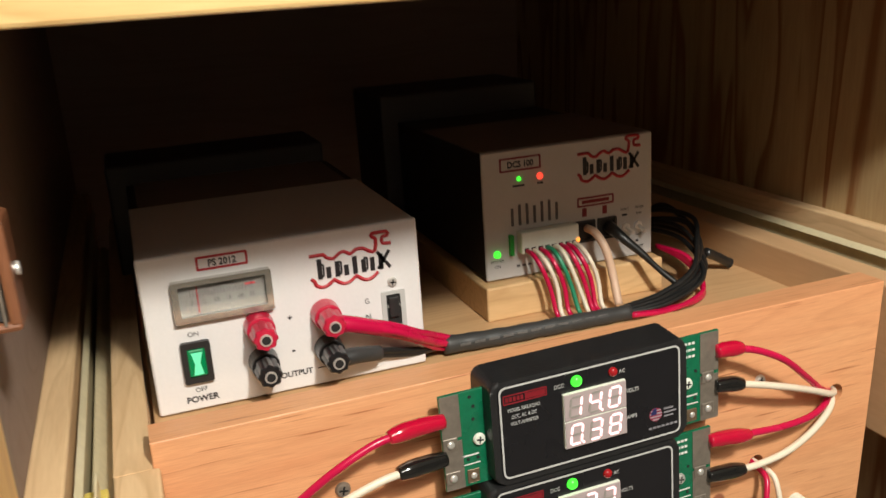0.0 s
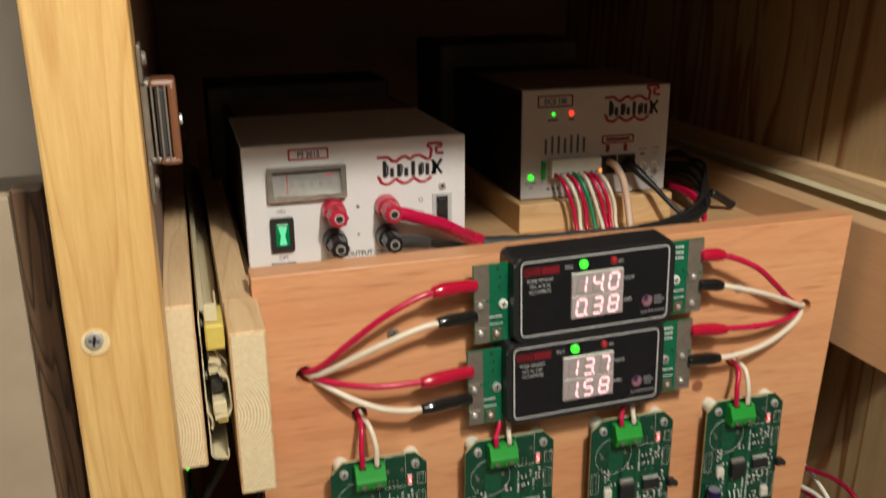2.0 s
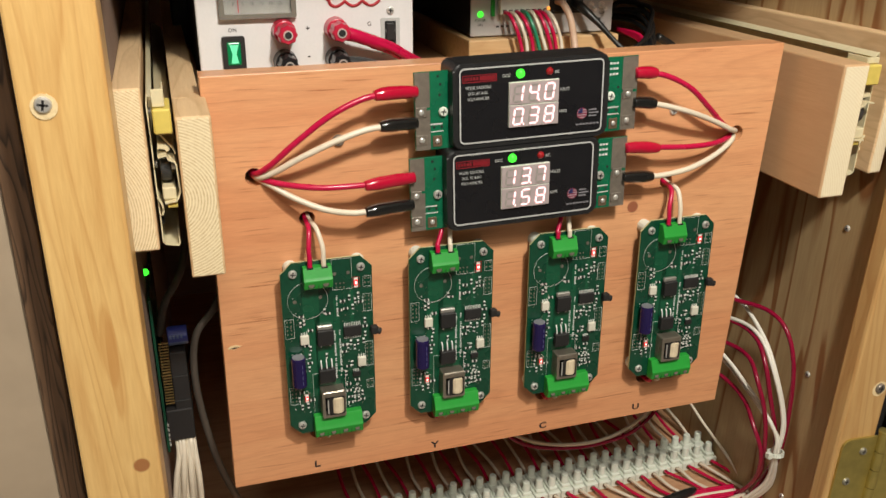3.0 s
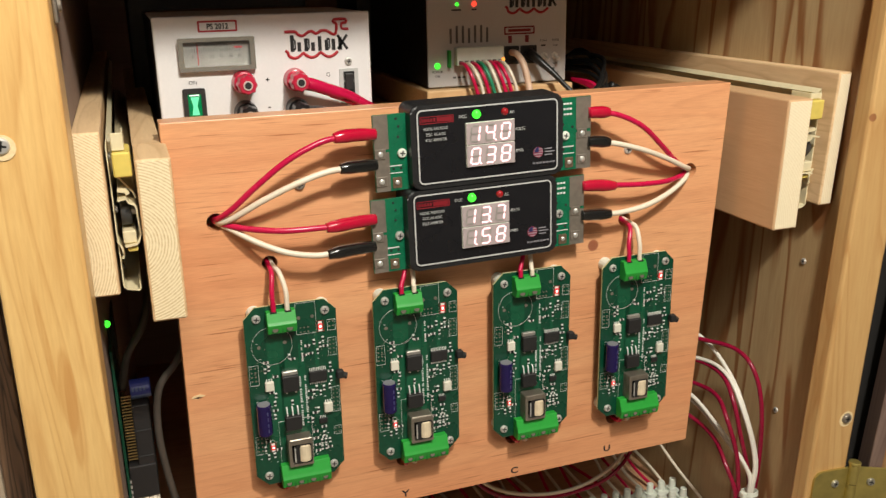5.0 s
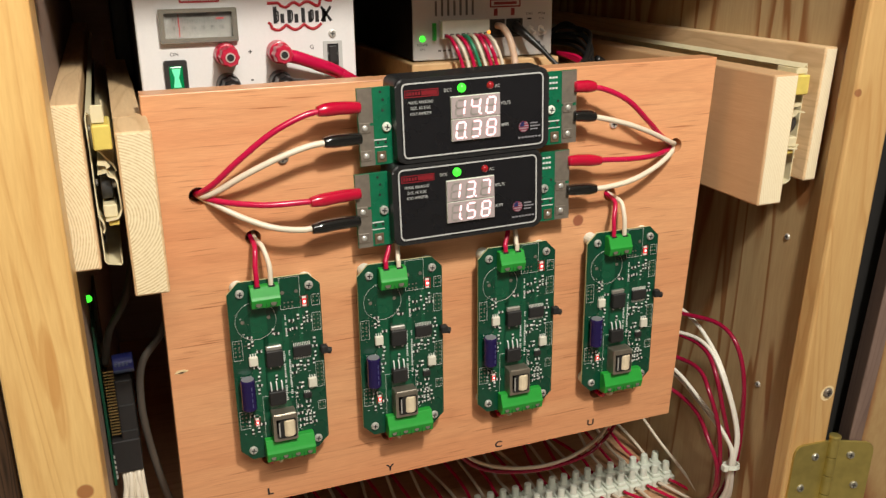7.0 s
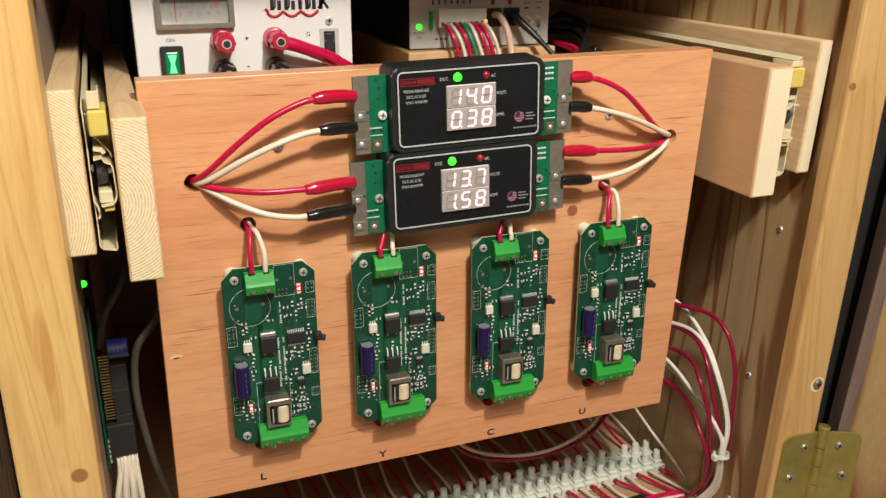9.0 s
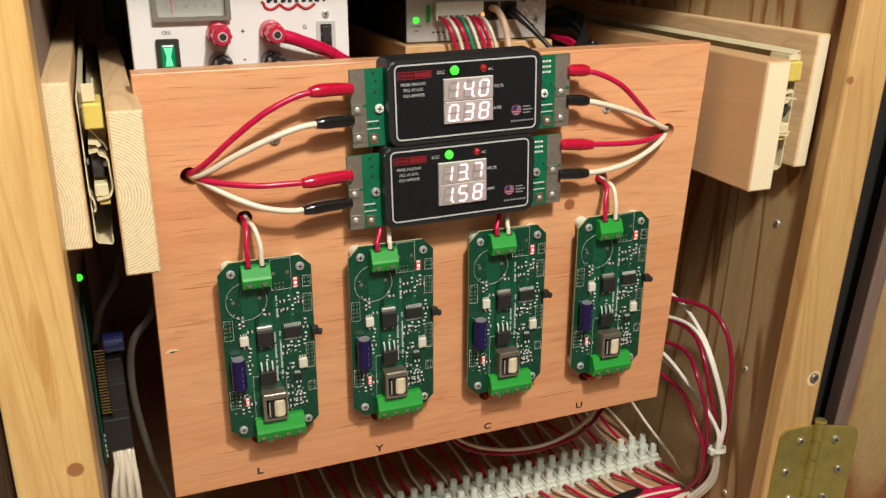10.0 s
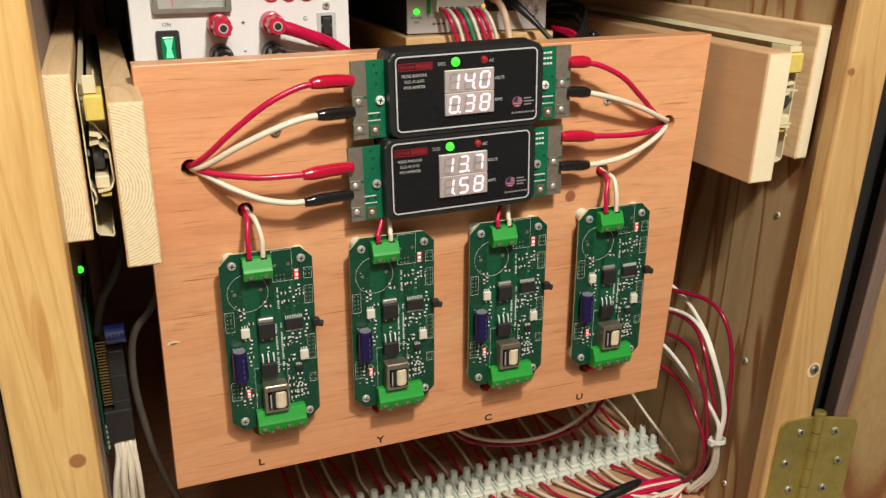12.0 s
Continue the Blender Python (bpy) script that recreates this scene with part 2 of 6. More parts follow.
GREEN_WIRE = plain("green_insulation", (0.02, 0.22, 0.11), 0.35, scale=120, vary=0.1, bump=0.03)
BLACK_WIRE = plain("black_insulation", (0.012, 0.012, 0.012), 0.38, scale=150, vary=0.2, bump=0.05)
GREY_TUBE = plain("dark_shrink_tube", (0.035, 0.035, 0.035), 0.5, scale=200, vary=0.2, bump=0.1)
RED_SHINY = plain("red_vinyl", (0.44, 0.004, 0.030), 0.13, scale=90, bump=0.03, coat=0.6)
BLACK_SHINY = plain("black_vinyl", (0.008, 0.008, 0.008), 0.09, scale=90, bump=0.03, coat=0.6)
TERMINAL = plain("green_terminal_plastic", (0.018, 0.30, 0.035), 0.42, scale=200, vary=0.08)
NYLON = plain("milky_nylon", (0.70, 0.73, 0.64), 0.45, scale=200, vary=0.06)
CHIP = plain("chip_epoxy", (0.013, 0.012, 0.012), 0.62, scale=500)
CAP_BLUE = plain("blue_capacitor_sleeve", (0.012, 0.007, 0.060), 0.22, scale=100)
OPTO = plain("white_optocoupler", (0.66, 0.62, 0.52), 0.5, scale=300)
COIL = plain("cream_coil", (0.72, 0.60, 0.42), 0.5, scale=300)
TIN = plain("bright_solder", (0.80, 0.79, 0.75), 0.25, 0.1, scale=400, vary=0.15, bump=0.1)
SEG_OFF = plain("display_unlit", (0.27, 0.25, 0.23), 0.3, vary=0.04, bump=0)
SEG_FACE = plain("display_face", (0.40, 0.33, 0.33), 0.25, vary=0.04, bump=0)
SEG_ON = glow("segment_lit", (1.0, 0.62, 0.62), 1.9)
LED_GREEN = glow("led_green", (0.06, 1.0, 0.04), 1.6)
LED_RED = glow("led_red", (1.0, 0.06, 0.03), 1.6)
LED_DIM = plain("led_red_unlit", (0.30, 0.008, 0.012), 0.2, bump=0, coat=0.5)
LED_ORANGE = glow("led_orange", (1.0, 0.35, 0.06), 1.6)
SWITCH_GREEN = glow("rocker_green", (0.0, 0.36, 0.11), 0.30)
SWITCH_HOT = glow("rocker_hot", (0.20, 1.0, 0.50), 0.8)
LED_HOT = glow("led_hot", (1.0, 0.62, 0.56), 2.4)

# right post and drawer side: oranger pine, also darkened for weaker light there
PINE_POST_DIM = wood("pine_post_dimmed", (0.60, 0.375, 0.155), (0.42, 0.20, 0.06), "Z", mottle=0.4, rings=56, fibre=520, wave=0.4, wobble=1.2, rough=0.42, shift=(0.4, 0.2, 0.7), knots=[(0.4512, -0.080, 0.781, 0.0027)])
PINE_SIDE = wood("pine_side_board", (0.60, 0.375, 0.205), (0.46, 0.27, 0.13), "Y", mottle=0.30, rings=36, fibre=600, wave=0.15, wobble=1.3, rough=0.5, shift=(0.2, 0.5, 0.3))
PALE_CHIP = plain("torn_wood_fibre", (0.78, 0.60, 0.34), 0.8, scale=500, bump=0.5)
COPPER = plain("copper_brown_plastic", (0.19, 0.075, 0.036), 0.35, scale=200, coat=0.3)
CLEAR_FRAME = plain("meter_bezel_plastic", (0.50, 0.48, 0.43), 0.16, 0.75, scale=200, coat=0.6)
SCALE = plain("meter_scale_paper", (0.155, 0.15, 0.14), 0.6, scale=200, vary=0.05)
RED_POST = plain("red_post_plastic", (0.48, 0.012, 0.045), 0.32, scale=200, coat=0.25)
BLACK_POST = plain("black_post_plastic", (0.012, 0.012, 0.013), 0.30, scale=200, coat=0.25)
GREY_PRINT = plain("grey_sleeve_print", (0.11, 0.11, 0.11), 0.5, bump=0)
# box tops: shade inside the cabinet is put into this grey-brown
SHADED_COVER = plain("shaded_cover", (0.20, 0.16, 0.14), 0.45, scale=400, bump=0.15)
DARK_RED = plain("dark_red_ink", (0.20, 0.008, 0.015), 0.45, bump=0)
GREY_INK = plain("grey_ink", (0.10, 0.09, 0.09), 0.5, bump=0)
PEACH = plain("flesh_cord", (0.62, 0.42, 0.30), 0.45, scale=120)
SOLDER_BROWN = plain("fluxed_pad", (0.20, 0.14, 0.09), 0.4, 0.5, scale=220)
NAVY = plain("navy_ink", (0.02, 0.025, 0.10), 0.4, bump=0)
NAVY_LIGHT = plain("pale_blue_ink", (0.05, 0.05, 0.14), 0.4, bump=0)
SOLDER_BRIGHT = plain("dull_zinc", (0.42, 0.40, 0.34), 0.35, 0.7, vary=0.2, scale=260)
LUG = plain("satin_tab_metal", (0.50, 0.47, 0.43), 0.38, 0.7, vary=0.2, scale=260)
DARK_GREEN = plain("dark_green_gap", (0.01, 0.10, 0.02), 0.5, bump=0)
LAMINATE = plain("laminated_steel", (0.30, 0.26, 0.21), 0.34, 0.7, scale=300, vary=0.2)
GOLD = plain("gold_pins", (0.50, 0.36, 0.15), 0.35, 0.9, scale=200)


def clear(name):
    m, n, l, b = mat(name)
    b.inputs["Base Color"].default_value = (0.95, 0.95, 0.93, 1)
    b.inputs["Transmission Weight"].default_value, b.inputs["Roughness"].default_value, b.inputs["IOR"].default_value = 1.0, 0.05, 1.45
    return m


GLASS = clear("clear_plastic")
FIBREGLASS = plain("cut_fibreglass_edge", (0.50, 0.48, 0.26), 0.7, scale=300, vary=0.1)
CAP_END = plain("scored_aluminium", (0.34, 0.34, 0.38), 0.35, 0.5, scale=300)
PALE_WIRE = plain("white_insulation", (0.74, 0.70, 0.62), 0.35, scale=120, vary=0.06, bump=0.03)
DEEP_RED = plain("dark_red_insulation", (0.25, 0.006, 0.032), 0.26, scale=120, vary=0.1, bump=0.03)
# door tone also lowered to stand for weaker light on the right
PLY_DOOR = wood("door_plywood", (0.40, 0.27, 0.12), (0.22, 0.085, 0.03), "Z", mottle=0.5, rings=22, fibre=420, wave=1.0, wobble=1.0, rough=0.5, shift=(0.7, 0.1, 0.2), across=(1, 1, 3.5))
CAP_SLEEVE = plain("bright_blue_sleeve", (0.025, 0.035, 0.20), 0.3, bump=0)
CAP_PALE = plain("pale_blue_sleeve", (0.10, 0.14, 0.26), 0.3, bump=0)
DARK_CORD = plain("dark_grey_cord", (0.085, 0.068, 0.055), 0.5, scale=150)
# white enamel greyed to stand for the rail's shadow on it
SHADED_FRONT = plain("shaded_white_enamel", (0.50, 0.48, 0.47), 0.45, scale=500, vary=0.04, bump=0.08)
# door edge strip, its shade put into this dark brown
SHADED_STILE = wood("shaded_door_stile", (0.19, 0.125, 0.10), (0.10, 0.06, 0.05), "Z", rings=60, fibre=500, wave=0.4, rough=0.5)
# near-black colour that paints the shade beside the post
SHADE_SHEET = plain("painted_shade", (0.012, 0.010, 0.009), 0.9, scale=20)

SEAL_RED = plain("seal_red", (0.24, 0.03, 0.06), 0.4, bump=0)
SEAL_PALE = plain("seal_pale", (0.32, 0.26, 0.29), 0.4, bump=0)
DIM_INK = plain("dim_silver_ink", (0.22, 0.21, 0.23), 0.45, bump=0)
LED_LIT = glow("led_lit_red", (1.0, 0.05, 0.05), 1.4)
PCB_BRIGHT = plain("bright_green_solder_mask", (0.004, 0.125, 0.058), 0.28, scale=260, vary=0.25, bump=0.05, coat=0.3)

# ---- building helpers ----


def thing(name, at, label, category, group="", turn=0.0, kind=""):
    ob = new(name)
    ob.empty_display_size = 0.02
    ob.matrix_world = pose(*at, 0, turn, 0)
    return tagged(ob, label, category, group, kind)


def part(name, bm, material, parent=None, label="", smooth=False):
    me = bpy.data.meshes.new(name)
    bm.to_mesh(me)
    bm.free()
    for p in me.polygons:
        p.use_smooth = smooth
    me.materials.append(material)
    ob = new(name, me)
    if parent:
        ob.parent = parent
    if label:
        ob["label"] = label
    return ob


def box(x0, x1, y0, y1, z0, z1, bevel=0.0, seg=2, bm=None, m=None):
    out = bm if bm is not None else bmesh.new()
    made = bmesh.ops.create_cube(out, size=1.0)["verts"]
    for v in made:
        v.co = Vector(((x0 + x1) / 2 + v.co.x * (x1 - x0), (y0 + y1) / 2 + v.co.y * (y1 - y0), (z0 + z1) / 2 + v.co.z * (z1 - z0)))
    if m is not None:
        bmesh.ops.transform(out, matrix=m, verts=made)
    if bevel:
        es = list({e for v in made for e in v.link_edges})
        bmesh.ops.bevel(out, geom=es, offset=bevel, segments=seg, affect="EDGES", profile=0.5)
    return out


def cyl(at, axis, r, h, n=18, r2=None, bm=None, bevel=0.0):
    """A cylinder or cone that starts at a point and runs h along an axis."""
    out = bm if bm is not None else bmesh.new()
    q = Vector(axis).normalized().to_track_quat("Z", "Y").to_matrix().to_4x4()
    mt = Matrix.Translation(at) @ q @ Matrix.Translation((0, 0, h / 2))
    made = bmesh.ops.create_cone(out, cap_ends=True, segments=n, radius1=r, radius2=r if r2 is None else r2, depth=h, matrix=mt)["verts"]
    if bevel:
        caps = list({e for v in made for e in v.link_edges if any(len(f.verts) > 4 for f in e.link_faces)})
        bmesh.ops.bevel(out, geom=caps, offset=bevel, segments=2, affect="EDGES", profile=0.5)
    return out


def ball(at, r, bm=None, squash=(1, 1, 1)):
    out = bm if bm is not None else bmesh.new()
    bmesh.ops.create_uvsphere(out, u_segments=16, v_segments=10, radius=r, matrix=Matrix.Translation(at) @ Matrix.Diagonal((*squash, 1)))
    return out


def curve(points, steps=8):
    """A smooth line through points."""
    p = [Vector(q) for q in points]
    p = [2 * p[0] - p[1]] + p + [2 * p[-1] - p[-2]]
    out = []
    for i in range(1, len(p) - 2):
        a, b, c, d = p[i - 1:i + 3]
        for k in range(steps):
            t = k / steps
            out.append(0.5 * (2 * b + (c - a) * t + (2 * a - 5 * b + 4 * c - d) * t * t + (3 * b - a - 3 * c + d) * t ** 3))
    return out + [p[-2]]


def tube(points, r, n=10, steps=8, bm=None, radii=None):
    out = bm if bm is not None else bmesh.new()
    line = curve(points, steps)
    rings, side = [], None
    for i, p in enumerate(line):
        d = (line[min(i + 1, len(line) - 1)] - line[max(i - 1, 0)]).normalized()
        if side is None:
            side = d.cross(Vector((0, 0, 1)) if abs(d.z) < 0.9 else Vector((1, 0, 0))).normalized()
        side = (side - d * side.dot(d)).normalized()
        up = d.cross(side)
        rad = r if radii is None else radii(i / (len(line) - 1))
        rings.append([out.verts.new(p + rad * (math.cos(2 * math.pi * k / n) * side + math.sin(2 * math.pi * k / n) * up)) for k in range(n)])
    for a, b in zip(rings, rings[1:]):
        for k in range(n):
            out.faces.new((a[k], a[(k + 1) % n], b[(k + 1) % n], b[k]))
    out.faces.new(rings[0][::-1])
    out.faces.new(rings[-1])
    return out


def prism(outline, y0, y1, bevel=0.0, bm=None):
    """An outline in x and z, counterclockwise from the front, run from y0 (front) to y1 (back)."""
    out = bm if bm is not None else bmesh.new()
    a = [out.verts.new((x, y0, z)) for x, z in outline]
    b = [out.verts.new((x, y1, z)) for x, z in outline]
    fr = out.faces.new(a)
    out.faces.new(b[::-1])
    n = len(a)
    for i in range(n):
        out.faces.new((a[(i + 1) % n], a[i], b[i], b[(i + 1) % n]))
    if bevel:
        bmesh.ops.bevel(out, geom=list(fr.edges), offset=bevel, segments=2, affect="EDGES", profile=0.5)
    return out


def rounded(x0, x1, z0, z1, r, n=6):
    pts = []
    for cx, cz, a0 in ((x1 - r, z0 + r, -90), (x1 - r, z1 - r, 0), (x0 + r, z1 - r, 90), (x0 + r, z0 + r, 180)):
        for k in range(n + 1):
            a = radians(a0 + 90 * k / n)
            pts.append((cx + r * math.cos(a), cz + r * math.sin(a)))
    return pts


def frame_ring(outer, inner, y0, y1, bm=None):
    """A flat ring between two outlines of as many points."""
    out = bm if bm is not None else bmesh.new()
    n = len(outer)
    rows = [[out.verts.new((x, y, z)) for x, z in pts] for pts, y in ((outer, y0), (inner, y0), (inner, y1), (outer, y1))]
    for r in range(4):
        a, b = rows[r], rows[(r + 1) % 4]
        for i in range(n):
            j = (i + 1) % n
            out.faces.new((a[i], a[j], b[j], b[i]))
    bmesh.ops.recalc_face_normals(out, faces=out.faces)
    return out


def letters(body, height, at, material, parent, name="lettering", wide=1.0, align="LEFT", bold=0.0, turn=0.0):
    """Printed writing that faces the front: flat letters in the built-in font."""
    cu = bpy.data.curves.new("text", "FONT")
    cu.body, cu.size, cu.align_x, cu.offset = body, height / 0.72, align, bold * height * 4
    cu.extrude = 0.00005
    cu.resolution_u = 3
    tmp = bpy.data.objects.new("text", cu)
    scene.collection.objects.link(tmp)
    dg = bpy.context.evaluated_depsgraph_get()
    me = bpy.data.meshes.new_from_object(tmp.evaluated_get(dg))
    bpy.data.objects.remove(tmp)
    me.transform(pose(*at, 0, turn, 0) @ pose(0, 0, 0, 90) @ Matrix.Diagonal((wide, 1, 1, 1)))
    me.materials.clear()
    me.materials.append(material)
    ob = new(name, me)
    ob.parent = parent
    return ob


def bars(rows, parent, material, y, name="print"):
    """Writing too small to read, as plain bars: rows of x0, x1, z0, z1."""
    bm = bmesh.new()
    for x0, x1, z0, z1 in rows:
        box(x0, x1, y - 0.0001, y + 0.0002, z0, z1, bm=bm)
    return part(name, bm, material, parent)


def screw(at, r, material, parent, name="screw", axis=(0, -1, 0)):
    """A pan-head screw with a cross recess."""
    a = Vector(axis).normalized()
    head = part(name, cyl(at, axis, r, r * 0.55, 16, r * 0.8, bevel=r * 0.12), material, parent, smooth=False)
    bm = bmesh.new()
    p = Vector(at) + a * r * 0.55
    side = a.orthogonal().normalized()
    for k in (0.6, 0.6 + math.pi / 2):
        d = Matrix.Rotation(k, 3, a) @ side
        u = a.cross(d)
        m = Matrix((( d.x, a.x, u.x, p.x), (d.y, a.y, u.y, p.y), (d.z, a.z, u.z, p.z), (0, 0, 0, 1)))
        box(-r * 0.55, r * 0.55, -0.00005, 0.00008, -r * 0.12, r * 0.12, bm=bm, m=m)
    part("recess", bm, CHIP, head)
    return head


def setting(name, bm, material, label, category="wall"):
    return tagged(part(name, bm, material), label, category, kind="structure")


def lean(ob, k):
    """Leans an upright and its parts sideways by k for each metre of height, to fit the camera's view."""
    for o in (ob, *ob.children_recursive):
        if o.type == "MESH":
            for v in o.data.vertices:
                v.co.x += k * (v.co.z - 0.8)


# ---- the cabinet ----
setting("wall_east", box(0.459, 0.473, -0.0635, 0.62, 0.36, 1.05), PLY_WALL, "fir plywood cabinet side with wavy brown grain")
setting("wall_west", box(-0.070, -0.0465, -0.040, 0.62, 0.36, 1.05), PLY_SHADED, "plywood cabinet side behind the pine post, shade put into its colour")
setting("wall_north", box(-0.07, 0.485, 0.62, 0.635, 0.36, 1.05), PLY_SHADED, "plywood cabinet back, deep shade put into its colour")
setting("ceiling", box(-0.09, 0.49, -0.06, 0.64, 1.045, 1.06), PLY_SHADED, "plywood top of the cabinet, shade put into its colour", "ceiling")
setting("floor", box(-0.09, 0.47, -0.06, 0.64, 0.365, 0.385), SHELF, "reddish plywood cabinet bottom below the drawer", "shelf")
setting("backdrop_wall", box(-1.6, 2.2, 0.66, 0.70, -0.2, 2.4), PLASTER, "plain room wall behind the cabinet")
# unseen room shell, added to bounce light back into the cabinet
setting("room_floor", box(-1.6, 2.2, -2.6, 0.66, -0.22, -0.20), BOUNCE_ROOM, "unseen floor of the room, added for bounce light", "floor")
setting("room_ceiling", box(-1.6, 2.2, -2.6, 0.66, 2.4, 2.42), PLASTER, "unseen ceiling of the room, added for bounce light", "ceiling")
setting("room_wall_south", box(-1.6, 2.2, -2.64, -2.6, -0.2, 2.4), BOUNCE_ROOM, "unseen wall behind the viewer, added for bounce light")
setting("room_wall_west", box(-1.64, -1.6, -2.6, 0.66, -0.2, 2.4), BOUNCE_ROOM, "unseen side wall of the room, added for bounce light")
setting("room_wall_east", box(2.2, 2.24, -2.6, 0.66, -0.2, 2.4), BOUNCE_ROOM, "unseen side wall of the room, added for bounce light")

# ---- face frame of the cabinet ----
post_w = setting("trim_1", box(-0.086, -0.045, -0.080, -0.043, 0.20, 1.10, 0.0016), PINE_POST, "yellow pine face-frame post with arched grain", "post")
beam = setting("trim_2", box(-0.0445, 0.4455, -0.082, -0.044, 0.970, 1.06, 0.0016), PINE_BEAM, "pale pine rail across the cabinet opening", "rail")
post_e = setting("trim_3", box(0.4496, 0.4845, -0.080, -0.0640, 0.20, 1.10, 0.0024), PINE_POST_DIM, "yellow pine face-frame post beside the hinge", "post")
screw((-0.0745, -0.0795, 0.804), 0.0046, STEEL, post_w)
part("countersink", cyl((-0.0742, -0.0802, 0.8030), (0, -1, 0), 0.0062, 0.0004, 18), PALE_CHIP, post_w)
part("countersink", cyl((0.4755, -0.0798, 0.5553), (0, -1, 0), 0.0062, 0.0003, 18), PALE_CHIP, post_e, "pale countersunk screw hole")
screw((0.4755, -0.0797, 0.5560), 0.0042, SOLDER, post_e)
lean(post_e, 0.058)
wall_e = bpy.data.objects["wall_east"]
for y, z in ((-0.027, 0.664), (-0.018, 0.535), (-0.017, 0.415)):
    screw((0.4591, y, z), 0.0026, STEEL, wall_e, axis=(-1, 0, 0))
lean(wall_e, 0.030)
# neighbouring dark board, painted panel and room surfaces beyond the post
setting("trim_4", box(-0.106, -0.0925, -0.044, -0.030, 0.20, 0.866, 0.001), DARK_WOOD, "dark brown oak strip with coarse open grain", "trim")
setting("trim_5", box(-0.30, -0.1065, -0.040, -0.028, 0.20, 0.862, 0.001), BEIGE, "beige painted panel left of the cabinet", "panel")
setting("wall_far_west", box(-0.60, -0.088, -0.014, -0.004, 0.866, 1.20), PLASTER, "pale grey painted wall above the beige panel")

# ---- runner boards on the cabinet walls ----
for name, x0, x1, z0, z1, endm in (("runner_board", -0.0465, -0.0318, 0.710, 0.8015, END_L), ("runner_board", 0.4480, 0.4588, 0.714, 0.808, END_R)):
    rb = thing(name, (0, 0, 0), "sawn pine runner board screwed to the cabinet wall", "board", "drawer runner boards")
    part("board", box(x0, x1, -0.0415 if x0 < 0 else -0.049, 0.56, z0, z1, 0.0012), PINE_RAIL, rb)
    y = -0.0415 if x0 < 0 else -0.049
    part("board_end", box(x0 + 0.0012, x1 - 0.0012, y - 0.0004, y + 0.001, z0 + 0.0012, z1 - 0.0012), endm, rb, "pale end grain with growth rings")
    if x0 > 0:
        lean(rb, 0.066)

# ---- the drawer ----
drawer = thing("drawer", (0, 0, 0), "pine drawer tray with a hanging reddish wooden front panel", "drawer")
for x0, x1, z0, z1, endm in ((-0.0165, 0.0023, 0.694, 0.7865, END_D), (0.4080, 0.4285, 0.6993, 0.7915, END_R)):
    bm = box(x0, x1, -0.049, -0.0004 if x0 < 0 else 0.50, z0, z1, 0.0013)
    if x0 < 0:
        box(x0, -0.0006, -0.0010, 0.50, z0, z1, bm=bm)
    sd = part("side_board", bm, PINE_RAIL if x0 < 0 else PINE_SIDE, drawer, "planed pine drawer side")
    part("board_end", box(x0 + 0.0013, x1 - 0.0013, -0.0494, -0.048, z0 + 0.0013, z1 - 0.0013), endm, sd, "pale end grain with growth rings")
    if x0 > 0:
        lean(sd, 0.040)
part("tray_floor", box(0.0015, 0.4065, 0.0185, 0.50, 0.7555, 0.7675), TRAY, drawer, "plywood tray floor")
part("back_board", box(0.0015, 0.4065, 0.48, 0.498, 0.7675, 0.79), TRAY, drawer)


def bored(bm, holes, depth):
    """Bores round holes through a board, from the front."""
    me = bpy.data.meshes.new("board")
    bm.to_mesh(me)
    bm.free()
    ob = new("board", me)
    cb = bmesh.new()
    for x, z, r in holes:
        cyl((x, -0.01, z), (0, 1, 0), r, depth, 20, bm=cb)
    cm = bpy.data.meshes.new("cutter")
    cb.to_mesh(cm)
    cb.free()
    cut = new("cutter", cm)
    md = ob.modifiers.new("bore", "BOOLEAN")
    md.object, md.solver = cut, "EXACT"
    dg = bpy.context.evaluated_depsgraph_get()
    out = bmesh.new()
    out.from_mesh(bpy.data.meshes.new_from_object(ob.evaluated_get(dg)))
    bpy.data.objects.remove(ob)
    bpy.data.objects.remove(cut)
    return out


HOLES = [(0.0265, 0.735, 0.0058), (0.366, 0.737, 0.0056), (0.0570, 0.705, 0.0050), (0.1440, 0.697, 0.0050), (0.2290, 0.697, 0.0050), (0.3130, 0.706, 0.0050),
         (0.0560, 0.5475, 0.0058), (0.1410, 0.5475, 0.0058), (0.2255, 0.5475, 0.0058), (0.3100, 0.5475, 0.0058)]
front = part("front_panel", bored(prism([(-0.0035, 0.512), (0.379, 0.5135), (0.3965, 0.7990), (-0.0003, 0.7976)], 0.0, 0.0185, 0.0005), HOLES, 0.05), PANEL, drawer, "reddish planed wooden panel with drilled holes")
screw((0.079, 0.0002, 0.754), 0.0040, SOLDER, front)
screw((0.313, 0.0002, 0.757), 0.0034, STEEL, front)
for ch, x, z in (("L", 0.054, 0.5205), ("Y", 0.141, 0.519), ("C", 0.227, 0.519), ("U", 0.306, 0.521)):
    letters(ch, 0.0052, (x, -0.0002, z - 0.0026), BLACK_PRINT, front, "ink_letter", 1.25, "CENTER", 0.008)

part("torn_chip", prism([(0.0005, 0.6205), (0.0050, 0.6198), (0.0095, 0.6216), (0.0060, 0.6228), (0.0020, 0.6222)], -0.0003, 0.0010), PALE_CHIP, front, "torn pale wood fibre")
# dark sliver painted in as the shade inside the chip
part("chip_shade", prism([(0.0022, 0.6206), (0.0052, 0.6202), (0.0078, 0.6211), (0.0050, 0.6214)], -0.0005, 0.0010), DARK_WOOD, front, "dark sliver painted as shade in the torn chip")

# ---- drawer slides ----


